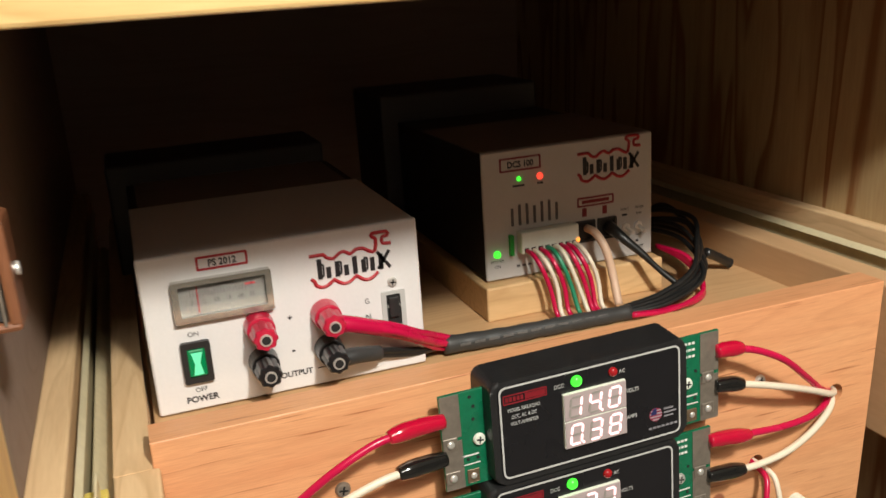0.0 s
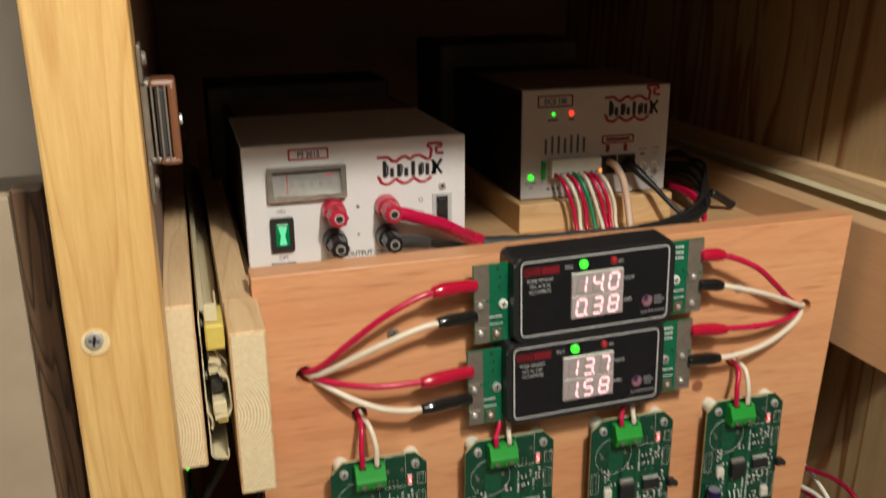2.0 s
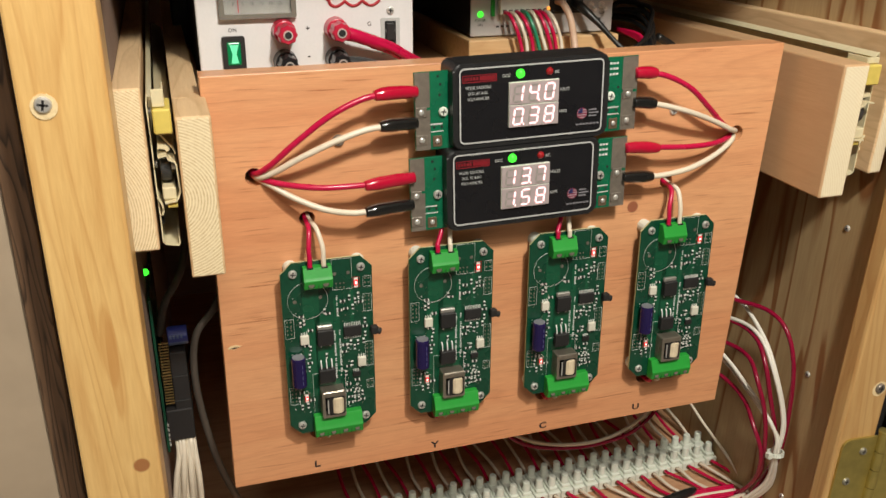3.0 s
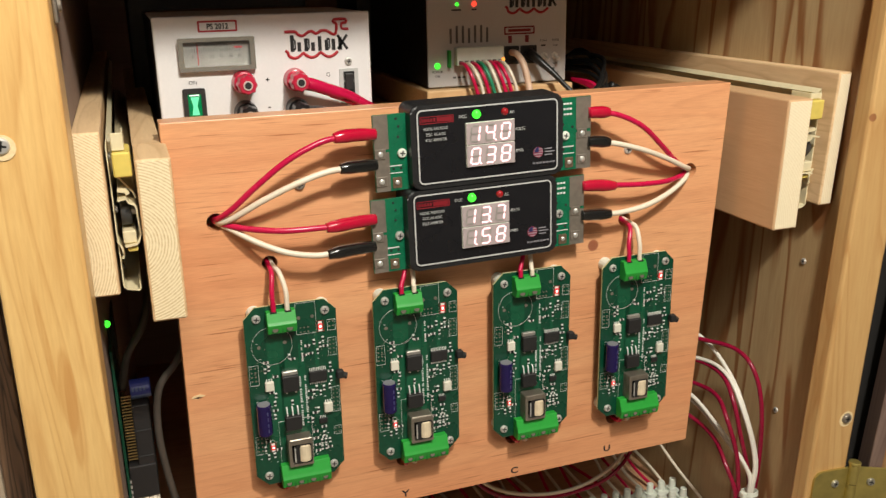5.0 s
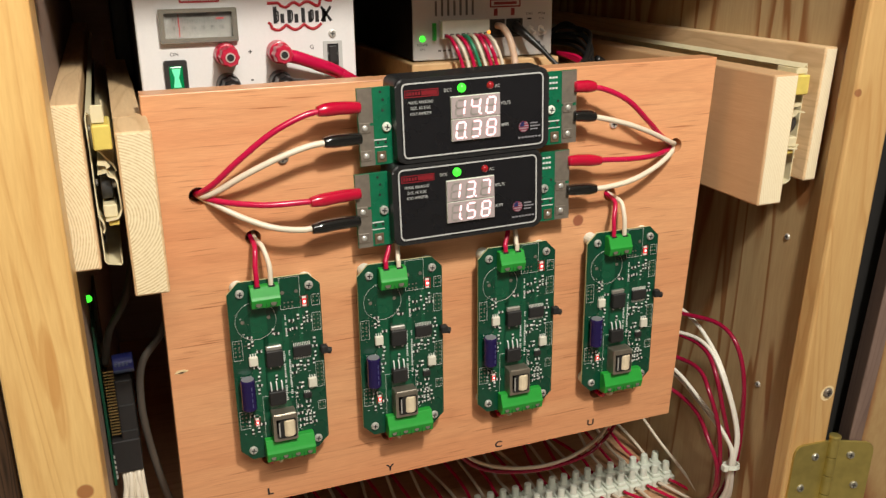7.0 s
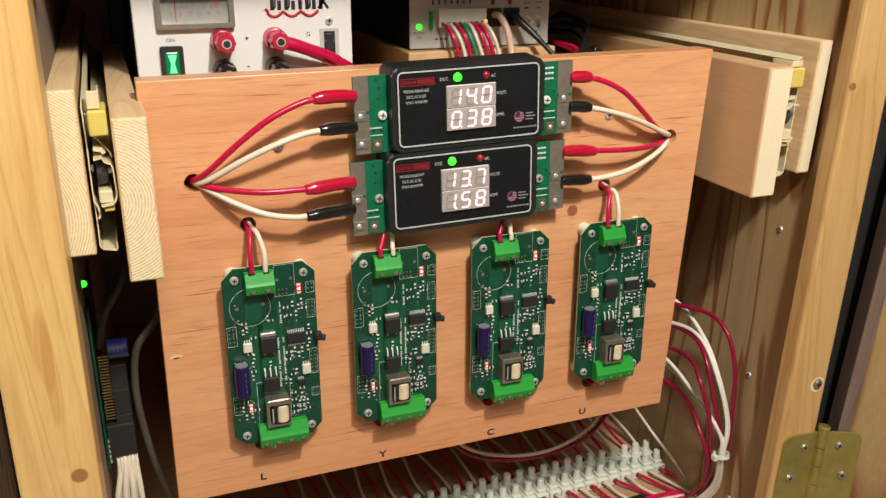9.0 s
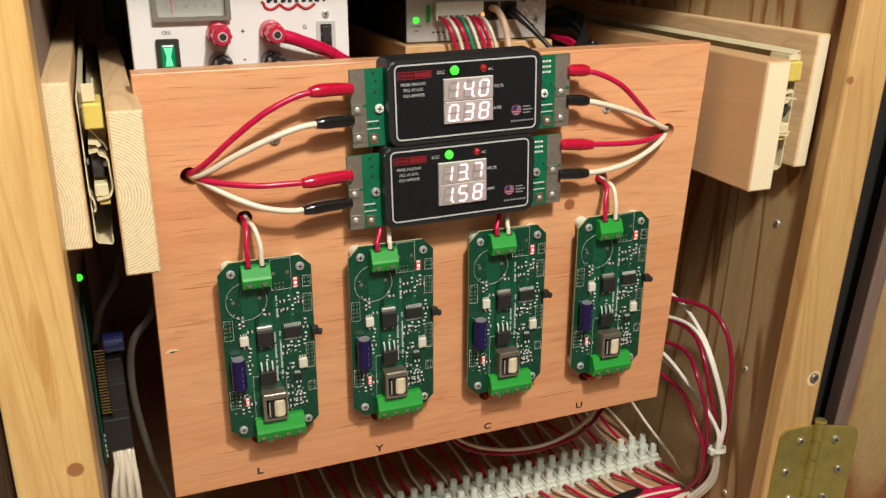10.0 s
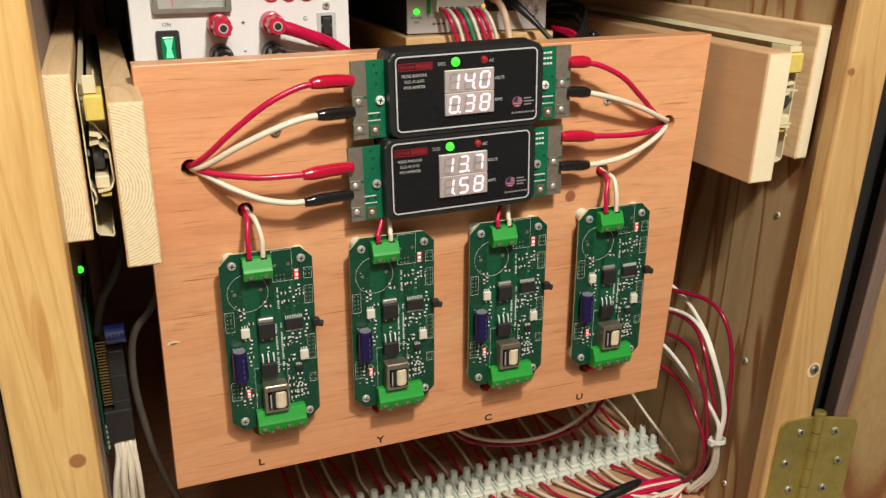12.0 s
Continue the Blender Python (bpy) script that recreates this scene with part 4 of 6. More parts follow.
letters("POWER", 0.0019, (0.0078, P, 0.0125), BLACK_PRINT, dc, align="CENTER")
letters("ON", 0.0019, (0.0078, P, 0.0090), BLACK_PRINT, dc, align="CENTER")
tag_box(0.0655, 0.0925, 0.0400, 0.0465, "", dc, DARK_RED)
bars([(0.0690, 0.0890, 0.0421, 0.0444), (0.0690, 0.0722, 0.0335, 0.0392), (0.0840, 0.0872, 0.0335, 0.0392)], dc, DARK_RED, P)
for x in (0.0640, 0.0800):
    jk = part("phone_jack", frame_ring(rounded(x, x + 0.0140, 0.0165, 0.0310, 0.0006, 2), rounded(x + 0.0016, x + 0.0124, 0.0185, 0.0295, 0.0004, 2), -0.0015, 0.001), CASE_BLACK, dc, "black modular jack")
    part("cavity", box(x + 0.0016, x + 0.0124, -0.0004, 0.0003, 0.0185, 0.0295), CHIP, jk)
for x in (0.1012, 0.1105):
    sw = part("toggle_nut", cyl((x, 0.0, 0.0220), (0, -1, 0), 0.0030, 0.0016, 6), STEEL, dc, "steel toggle nut")
    part("lever", cyl((x, -0.0010, 0.0220), (0.1, -1, -0.35), 0.0011, 0.0075, 10, 0.0015), STEEL, sw)
letters("SCALE", 0.0018, (0.1005, P, 0.0335), BLACK_PRINT, dc, align="CENTER", wide=0.9)
letters("MODE", 0.0018, (0.1118, P, 0.0335), BLACK_PRINT, dc, align="CENTER", wide=0.9)
letters("RUN", 0.0016, (0.1115, P, 0.0295), BLACK_PRINT, dc, align="CENTER", wide=0.9)
letters("SLEEP", 0.0016, (0.1115, P, 0.0150), BLACK_PRINT, dc, align="CENTER", wide=0.9)
letters("OFF LINE", 0.0018, (0.1105, P, 0.0065), BLACK_PRINT, dc, align="CENTER", wide=0.9)
bars([(0.0985, 0.1025, 0.0297, 0.0310), (0.1090, 0.1110, 0.0105, 0.0120)], dc, BLACK_PRINT, P)
bars([(0.0210 + 0.0040 * i, 0.0235 + 0.0040 * i, 0.0075, 0.0090) for i in range(3)], dc, GREY_INK, P)

# wires of the plug-in connector, over the front of the block
KINDS = (("red", RED_WIRE), ("cream", WHITE_WIRE), ("red", RED_WIRE), ("green", GREEN_WIRE), ("cream", WHITE_WIRE), ("red", RED_WIRE), ("red", RED_WIRE), ("cream", WHITE_WIRE))
for i, (c, m) in enumerate(KINDS):
    x = 0.2362 + 0.0048 * i
    j = 0.0006 * math.sin(5.1 * i)
    w = part(c + "_wire", tube([(x, 0.1300, 0.8100), (x + 0.0010, 0.1200, 0.8090 + j), (x + 0.0035, 0.1130 + j, 0.8010), (x + 0.0075, 0.1110, 0.7880), (x + 0.0090 + 3 * j, 0.1060, 0.7730), (x + 0.0095, 0.0980, 0.7700)], 0.0015, 9), m, smooth=True)
    tagged(w, c + " insulated wire drooping from the white connector", "wire", "connector wires")
w = part("flat_cord", tube([(0.2830, 0.1345, 0.8160), (0.2835, 0.1240, 0.8150), (0.2860, 0.1160, 0.8060), (0.2885, 0.1120, 0.7900), (0.2880, 0.1040, 0.7715)], 0.0027, 10), PEACH, smooth=True)
tagged(w, "flesh-coloured telephone cord plugged into the control box", "cord")
w = part("thin_cord", tube([(0.2990, 0.1345, 0.8150), (0.3020, 0.1240, 0.8100), (0.3120, 0.1150, 0.7990), (0.3230, 0.1070, 0.7860), (0.3330, 0.0990, 0.7760)], 0.0018, 10, radii=lambda t: 0.0044 - 0.0024 * min(1, 1.6 * t)), BLACK_WIRE, smooth=True)
tagged(w, "thin black telephone cord plugged into the control box", "cord")

# ---- meters on the panel ----
SEGS = {"0": "abcdef", "1": "bc", "3": "abgcd", "4": "fgbc", "5": "afgcd", "7": "abc", "8": "abcdefg"}


def digit(ch, x, z, h, w, dot, case, y):
    """Seven slanted bars and a dot, each a part of its own, lit or unlit."""
    t = h * 0.112
    slant = 0.13
    shapes = {"a": (0.5, 1.0, 1), "g": (0.5, 0.5, 1), "d": (0.5, 0.0, 1), "f": (0.0, 0.75, 0), "b": (1.0, 0.75, 0), "e": (0.0, 0.25, 0), "c": (1.0, 0.25, 0)}
    for k, (u, v, flat) in shapes.items():
        cx, cz = x + u * w, z + v * h
        ln = (w if flat else h / 2) / 2 - t * 0.30
        if flat:
            o = [(-ln, 0), (-ln + t / 2, -t / 2), (ln - t / 2, -t / 2), (ln, 0), (ln - t / 2, t / 2), (-ln + t / 2, t / 2)]
        else:
            o = [(0, -ln), (t / 2, -ln + t / 2), (t / 2, ln - t / 2), (0, ln), (-t / 2, ln - t / 2), (-t / 2, -ln + t / 2)]
        o = [(cx + a + slant * (cz + b - z), cz + b) for a, b in o]
        on = k in SEGS[ch]
        part("lit_segment" if on else "unlit_segment", prism(o, y - (0.0003 if on else 0.0002), y + 0.0002), SEG_ON if on else SEG_OFF, case)
    if dot:
        part("decimal_point", cyl((x + w + t * 1.15, y + 0.0002, z), (0, -1, 0), t * 0.55, 0.0005, 12), SEG_ON, case)


def volt_meter(at, turn, volts, amps, label, white_screws):
    """A black meter case on a long green circuit board, with two red three-digit displays."""
    m = thing("panel_meter", at, label, "meter", "panel meters", turn)
    pcb = part("circuit_board", box(-0.0710, 0.0805, -0.0130, -0.0112, -0.0282, 0.0205, 0.0002, 1), PCB_BRIGHT, m, "green circuit board with tinned ends")
    pcb.location = (-0.0030, 0, 0.0015)
    YF = -0.0132
    for x0, x1 in ((-0.0710, -0.0610), (0.0690, 0.0805)):
        bm = bmesh.new()
        box(x0 + 0.0003, x1 - 0.0003, YF - 0.0001, YF + 0.0002, -0.0012, 0.0203, bm=bm)
        box(x0 + 0.0003, x1 - 0.0003, YF - 0.0001, YF + 0.0002, -0.0280, -0.0030, bm=bm)
        part("tinned_pad", bm, SOLDER, pcb, "dull tinned copper pad")
        for z in (-0.0040, -0.0215):
            x = (x0 + x1) / 2 - 0.0012
            lug = part("solder_lug", box(x - 0.0036, x + 0.0036, YF - 0.0008, YF, z - 0.0032, z + 0.0032, 0.0003, 1), SOLDER, pcb, "bent tinned lug")
            part("solder_blob", ball((x, YF - 0.0010, z), 0.0019, squash=(1, 0.5, 1)), STEEL, lug, smooth=True)
    bm = bmesh.new()
    for s in (-1, 1):
        xo = 0.0575 if s < 0 else 0.0635
        box(s * xo - 0.004, s * xo + 0.004, YF - 0.0001, YF + 0.0002, -0.0125, -0.0118, bm=bm)
        box(s * xo - 0.0045, s * xo + 0.0045, YF - 0.0001, YF + 0.0002, -0.0170, -0.0165, bm=bm)
        for q in range(3 if s > 0 else 0):
            for r in range(3):
                box(xo - 0.0035 + 0.0022 * r, xo - 0.0019 + 0.0022 * r, YF - 0.0001, YF + 0.0002, 0.0090 + 0.0035 * q, 0.0102 + 0.0035 * q, bm=bm)
    tagged(part("silk_print", bm, WHITE_PRINT, pcb), kind="stuff")
    bm = bmesh.new()
    for x, z in ((-0.0545, 0.0125), (-0.0550, 0.0060), (-0.0590, -0.0140), (-0.0540, -0.0140), (0.0590, 0.0060), (0.0665, 0.0010), (0.0600, -0.0140), (0.0660, -0.0140), (-0.0560, 0.0175), (0.0595, 0.0030)):
        cyl((x, YF + 0.0001, z), (0, -1, 0), 0.0008, 0.0003, 10, bm=bm)
    tagged(part("drilled_pad", bm, CHIP, pcb, "small dark drilled holes"), kind="stuff")
    for x in (-0.0570, 0.0640):
        part("component_pad", box(x - 0.0030, x + 0.0030, YF - 0.0004, YF, -0.0265, -0.0195, 0.0003, 1), SOLDER_BROWN, pcb, "brown-tinned square pad")
        part("solder_blob", ball((x, YF - 0.0008, -0.0228), 0.0016, squash=(1, 0.5, 1)), STEEL, pcb, smooth=True)
        screw((x + (0.004 if x < 0 else -0.003), YF - 0.0002, -0.0045), 0.0032, NYLON if white_screws else STEEL, pcb)
    bm = prism(rounded(-0.0522, 0.0522, -0.0262, 0.0266, 0.0050, 6), -0.0217, 0.0, 0.0016)
    for v in bm.verts:
        if v.co.y > -0.016:
            v.co.x *= 1.012
            v.co.z *= 1.030
    case = part("case", bm, ABS, m, "black moulded plastic case")
    YC = -0.0220
    part("face_plate", prism(rounded(-0.0488, 0.0488, -0.0238, 0.0246, 0.0036, 5), YC, YC + 0.0006), FACE, case, "glossy black front label")
    part("silver_border", frame_ring(rounded(-0.0482, 0.0482, -0.0230, 0.0240, 0.0035, 5), rounded(-0.0473, 0.0473, -0.0221, 0.0231, 0.0027, 5), YC - 0.0002, YC + 0.0002), SILVER, case, "silver printed border")
    part("name_tag", frame_ring(rounded(-0.0462, -0.0240, 0.0150, 0.0197, 0.0002, 2), rounded(-0.0456, -0.0246, 0.0156, 0.0191, 0.0001, 2), YC - 0.0002, YC + 0.0002), DARK_RED, case)
    bars([(-0.0450 + 0.0019 * i, -0.0436 + 0.0019 * i, 0.0163, 0.0184) for i in range(5)] + [(-0.0352, -0.0250, 0.0160, 0.0187)], case, DARK_RED, YC - 0.0002, "tag_print")
    for s, z in (("MODEL RAILROAD", 0.0110), ("DCC, AC & DC", 0.0075), ("VOLT-AMMETER", 0.0040)):
        letters(s, 0.0019, (-0.0360, YC - 0.0002, z), SILVER, case, "lettering", 0.74, "CENTER")
    letters("DCC", 0.0021, (-0.0178, YC - 0.0002, 0.0168), SILVER, case, "lettering", 0.85, "CENTER")
    letters("AC", 0.0021, (0.0158, YC - 0.0002, 0.0168), SILVER, case, "lettering", 0.85, "CENTER")
    letters("VOLTS", 0.0021, (0.0178, YC - 0.0002, 0.0055), SILVER, case, "lettering", 0.80)
    letters("AMPS", 0.0021, (0.0178, YC - 0.0002, -0.0085), SILVER, case, "lettering", 0.80)
    part("seal", cyl((0.0340, YC + 0.0002, -0.0103), (0, -1, 0), 0.0036, 0.0004, 20), SEAL_RED, case, "round red and white striped seal")
    for i in range(4):
        z = -0.0132 + 0.0016 * i
        w = math.sqrt(0.0034 ** 2 - (z + 0.0103) ** 2)
        bars([(0.0340 - w, 0.0340 + w, z, z + 0.0006)], case, SEAL_PALE, YC - 0.0004, "seal_stripe")
    part("seal_corner", prism([(0.0312, -0.0100), (0.0342, -0.0100), (0.0342, -0.0068), (0.0328, -0.0070), (0.0315, -0.0084)], YC - 0.0006, YC - 0.0002), NAVY, case)
    bars([(0.0387, 0.0440 + 0.0018 * (i % 2), -0.0087 - 0.0020 * i, -0.0079 - 0.0020 * i) for i in range(3)], case, DIM_INK, YC - 0.0002)
    bars([(0.0300 + 0.0024 * i, 0.0318 + 0.0024 * i, -0.0178, -0.0168) for i in range(7)], case, DIM_INK, YC - 0.0002)
    part("led_lens", ball((-0.0086, YC, 0.0184), 0.0029, squash=(1, 0.9, 1)), LED_GREEN, case, "lit green indicator", True)
    part("led_lens", ball((0.0108, YC, 0.0184), 0.0025, squash=(1, 0.9, 1)), LED_DIM, case, "unlit red indicator", True)
    for z0, s in ((-0.0004, volts), (-0.0147, amps)):
        b = part("display_body", box(-0.0165, 0.0168, -0.0018, 0.0010, z0, z0 + 0.0139, 0.0002, 1), NYLON, case, "cream display body")
        b.location = (0, YC, 0)
        d = part("digit_display", box(-0.0163, 0.0166, -0.0022, -0.0016, z0 + 0.0002, z0 + 0.0137, 0.0001, 1), SEG_FACE, case, "pinkish seven-segment display")
        d.location = (0, YC, 0)
        n = 0
        for k, ch in enumerate(s):
            if ch == ".":
                continue
            digit(ch, -0.0140 + 0.0104 * n, z0 + 0.0020, 0.0098, 0.0056, k + 1 < len(s) and s[k + 1] == ".", case, YC - 0.0023)
            n += 1
    return m


volt_meter((0.1985, 0, 0.7750), -1.2, "14.0", "0.38", "black volt-ammeter reading 14.0 volts and 0.38 amps", True)
volt_meter((0.1950, 0, 0.7215), -1.2, "13.7", "1.58", "black volt-ammeter reading 13.7 volts and 1.58 amps", False)


def lead(name, pts, sleeve, wire_mat, sleeve_mat, label, group):
    """An insulated lead with a shiny vinyl boot at its meter end."""
    ob = thing(name, (0, 0, 0), label, "wire", group)
    part("wire", tube(pts, 0.0019, 10), wire_mat, ob, smooth=True)
    part("boot", tube(sleeve, 0.003, 12, radii=lambda t: 0.0024 + 0.0019 * math.sin(math.pi * min(0.62, 0.12 + 0.9 * t)) - 0.0006 * max(0, 4 * t - 3)), sleeve_mat, ob, "shiny vinyl boot", True)
    return ob


G = "meter leads"
lead("red_lead", [(0.104, -0.0170, 0.7845), (0.090, -0.0185, 0.7825), (0.070, -0.0190, 0.7735), (0.050, -0.0150, 0.7580), (0.036, -0.0090, 0.7445), (0.0275, 0.0, 0.7370), (0.0265, 0.012, 0.7355)],
     [(0.0985, -0.0178, 0.7842), (0.105, -0.0168, 0.7848), (0.114, -0.0155, 0.7848), (0.1255, -0.0142, 0.7842)], RED_WIRE, RED_SHINY, "red insulated lead with a shiny red boot", G)
lead("white_lead", [(0.106, -0.0165, 0.7650), (0.092, -0.0180, 0.7638), (0.073, -0.0185, 0.7582), (0.053, -0.0150, 0.7490), (0.038, -0.0080, 0.7395), (0.0290, -0.0010, 0.7348), (0.0265, 0.012, 0.7340)],
     [(0.1015, -0.0172, 0.7650), (0.108, -0.0162, 0.7652), (0.116, -0.0152, 0.7652), (0.1255, -0.0142, 0.7650)], WHITE_WIRE, BLACK_SHINY, "cream insulated lead with a shiny black boot", G)
lead("red_lead", [(0.098, -0.0165, 0.7290), (0.083, -0.0170, 0.7292), (0.065, -0.0160, 0.7295), (0.047, -0.0105, 0.7310), (0.034, -0.0040, 0.7330), (0.0270, 0.004, 0.7345), (0.0255, 0.012, 0.735)],
     [(0.0910, -0.0175, 0.7288), (0.099, -0.0165, 0.7292), (0.110, -0.0152, 0.7298), (0.1235, -0.0142, 0.7302)], RED_WIRE, RED_SHINY, "red insulated lead with a shiny red boot", G)
lead("white_lead", [(0.096, -0.0165, 0.7118), (0.083, -0.0170, 0.7118), (0.066, -0.0160, 0.7155), (0.049, -0.0105, 0.7225), (0.035, -0.0040, 0.7305), (0.0280, 0.004, 0.7335), (0.0260, 0.012, 0.734)],
     [(0.0910, -0.0175, 0.7114), (0.099, -0.0165, 0.7120), (0.110, -0.0152, 0.7124), (0.1225, -0.0142, 0.7124)], WHITE_WIRE, BLACK_SHINY, "cream insulated lead with a shiny black boot", G)
lead("red_lead", [(0.283, -0.0145, 0.7870), (0.296, -0.0170, 0.7845), (0.313, -0.0185, 0.7760), (0.331, -0.0150, 0.7610), (0.348, -0.0080, 0.7470), (0.3620, 0.0010, 0.7390), (0.3655, 0.012, 0.7375)],
     [(0.2885, -0.0155, 0.7868), (0.284, -0.0148, 0.7872), (0.279, -0.0143, 0.7874), (0.2735, -0.0142, 0.7874)], RED_WIRE, RED_SHINY, "red insulated lead with a red boot", G)
lead("white_lead", [(0.284, -0.0145, 0.7672), (0.299, -0.0165, 0.7642), (0.318, -0.0165, 0.7585), (0.338, -0.0130, 0.7505), (0.355, -0.0080, 0.7425), (0.3655, 0.0010, 0.7385), (0.3670, 0.012, 0.7375)],
     [(0.2895, -0.0155, 0.7664), (0.285, -0.0148, 0.7672), (0.279, -0.0143, 0.7678), (0.2735, -0.0142, 0.7680)], WHITE_WIRE, BLACK_SHINY, "cream insulated lead with a black boot", G)
lead("red_lead", [(0.285, -0.0145, 0.7368), (0.299, -0.0150, 0.7358), (0.319, -0.0145, 0.7345), (0.340, -0.0110, 0.7340), (0.356, -0.0040, 0.7350), (0.3640, 0.0040, 0.7362), (0.3655, 0.012, 0.7362)],
     [(0.2950, -0.0155, 0.7358), (0.287, -0.0150, 0.7366), (0.279, -0.0145, 0.7372), (0.2705, -0.0142, 0.7374)], RED_WIRE, RED_SHINY, "red insulated lead with a red boot", G)
lead("white_lead", [(0.286, -0.0145, 0.7160), (0.301, -0.0155, 0.7162), (0.321, -0.0150, 0.7190), (0.341, -0.0115, 0.7250), (0.357, -0.0060, 0.7320), (0.3650, 0.0020, 0.7355), (0.3665, 0.012, 0.7360)],
     [(0.2925, -0.0150, 0.7158), (0.286, -0.0147, 0.7162), (0.278, -0.0145, 0.7166), (0.2700, -0.0142, 0.7168)], WHITE_WIRE, BLACK_SHINY, "cream insulated lead with a black boot", G)

# ---- breaker circuit boards ----
BW, BH = 0.0590, 0.1255


def breaker_board(at, label):
    """A green circuit board on four nylon standoffs, with terminals, coil, chips and small parts."""
    b = thing("circuit_board", at, label, "circuit board", "breaker boards")

    def X(u):
        return (u - 0.5) * BW

    def Z(v):
        return (0.5 - v) * BH

    c = 0.0075
    hw, hh = BW / 2, BH / 2
    out = [(-hw + c, -hh), (hw - c, -hh), (hw, -hh + c), (hw, hh - c), (hw - c, hh), (-hw + c, hh), (-hw, hh - c), (-hw, -hh + c)]
    pcb = part("board", prism(out, -0.0120, -0.0104), PCB, b, "green printed circuit board")
    pcb.data.materials.append(FIBREGLASS)
    for f in pcb.data.polygons:
        f.material_index = 1 if abs(f.normal.y) < 0.5 else 0
    F = -0.0121
    bm = bmesh.new()
    for u0, u1, v0, v1 in ((0.22, 0.40, 0.14, 0.36), (0.34, 0.55, 0.30, 0.62), (0.20, 0.36, 0.36, 0.78), (0.56, 0.62, 0.22, 0.70), (0.30, 0.60, 0.66, 0.74), (0.74, 0.78, 0.16, 0.40)):
        box(X(u0), X(u1), F, F + 0.0002, Z(v1), Z(v0), bm=bm)
    part("copper_pour", bm, PCB_TRACE, pcb, "lighter green copper area")
    for u, v in ((0.135, 0.060), (0.875, 0.060), (0.135, 0.945), (0.875, 0.945)):
        part("standoff", cyl((X(u), -0.0104, Z(v)), (0, 1, 0), 0.0048, 0.0104, 14), NYLON, b, "milky nylon standoff")
        screw((X(u), F, Z(v)), 0.0030, STEEL, b)
    # white printed outlines
    S = F - 0.0002
    bm = bmesh.new()

    def outline(u0, u1, v0, v1, w=0.00015):
        x0, x1, z0, z1 = X(u0), X(u1), Z(v1), Z(v0)
        for a0, a1, b0, b1 in ((x0, x1, z0, z0 + w), (x0, x1, z1 - w, z1), (x0, x0 + w, z0, z1), (x1 - w, x1, z0, z1)):
            box(a0, a1, S, S + 0.0002, b0, b1, bm=bm)

    for q in ((0.555, 0.775, 0.005, 0.175), (0.895, 0.985, 0.115, 0.175), (0.890, 0.985, 0.215, 0.315), (0.895, 0.985, 0.495, 0.640), (0.90, 0.985, 0.725, 0.775),
              (0.015, 0.115, 0.310, 0.420), (0.020, 0.130, 0.710, 0.815), (0.285, 0.655, 0.645, 0.900)):
        outline(*q)
    ring = [(X(0.28) + 0.0130 * math.cos(a), Z(0.215) + 0.0130 * math.sin(a)) for a in np.linspace(0, 2 * math.pi, 41)[:-1]]
    ring2 = [(X(0.28) + 0.01285 * math.cos(a), Z(0.215) + 0.01285 * math.sin(a)) for a in np.linspace(0, 2 * math.pi, 41)[:-1]]
    frame_ring(ring, ring2, S, S + 0.0002, bm)
    rnd = random.Random(7)
    for u, v0, v1 in ((0.590, 0.205, 0.335), (0.548, 0.405, 0.690), (0.606, 0.405, 0.690)):
        v = v0
        while v < v1:
            if rnd.random() > 0.13:
                wide = 0.0008 + 0.0006 * rnd.random()
                box(X(u), X(u) + wide, S, S + 0.0002, Z(v) - 0.0009, Z(v) - 0.0002, bm=bm)
            v += 0.0102
    for k in range(34):
        u, v = rnd.choice((0.04 + 0.2 * rnd.random(), 0.66 + 0.22 * rnd.random())), 0.18 + 0.7 * rnd.random()
        box(X(u), X(u) + 0.0011, S, S + 0.0002, Z(v), Z(v) + 0.0003, bm=bm)
    tagged(part("silk_print", bm, WHITE_PRINT, pcb, "fine white printed outlines"), kind="stuff")
    # empty header holes
    bm = bmesh.new()
    for u0, v0, nu, nv in ((0.918, 0.128, 2, 2), (0.912, 0.230, 2, 4), (0.918, 0.512, 2, 6), (0.920, 0.738, 2, 2), (0.040, 0.325, 2, 4), (0.045, 0.725, 2, 4), (0.600, 0.140, 3, 2)):
        for i in range(nu):
            for j in range(nv):
                cyl((X(u0 + 0.042 * i), F + 0.0001, Z(v0 + 0.0235 * j)), (0, -1, 0), 0.00055, 0.0003, 8, bm=bm)
    for u, v in ((0.585, 0.085), (0.735, 0.085), (0.14, 0.215), (0.42, 0.205)):
        cyl((X(u), F + 0.0001, Z(v)), (0, -1, 0), 0.0012, 0.0003, 10, bm=bm)
    for k in range(60):
        u, v = rnd.choice((0.06 + 0.22 * rnd.random(), 0.62 + 0.26 * rnd.random(), 0.62 + 0.26 * rnd.random())), 0.17 + 0.70 * rnd.random()
        cyl((X(u), F + 0.0001, Z(v)), (0, -1, 0), 0.00032, 0.00025, 6, bm=bm)
    tagged(part("plated_hole", bm, SOLDER, pcb, "tinned header holes"), kind="stuff")

    def terminal(u0, u1, v0, v1, n, name, up):
        x0, x1, z0, z1 = X(u0), X(u1), Z(v1), Z(v0)
        d = z1 - z0
        bm = bmesh.new()
        prof = [(F, z0), (F - 0.0070, z0), (F - 0.0088, z0 + d * 0.42), (F - 0.0078, z0 + d * 0.55), (F - 0.0050, z1), (F, z1)]
        a = [bm.verts.new((x0, y, z)) for y, z in prof]
        e = [bm.verts.new((x1, y, z)) for y, z in prof]
        bm.faces.new(a[::-1])
        bm.faces.new(e)
        for i in range(len(prof)):
            j = (i + 1) % len(prof)
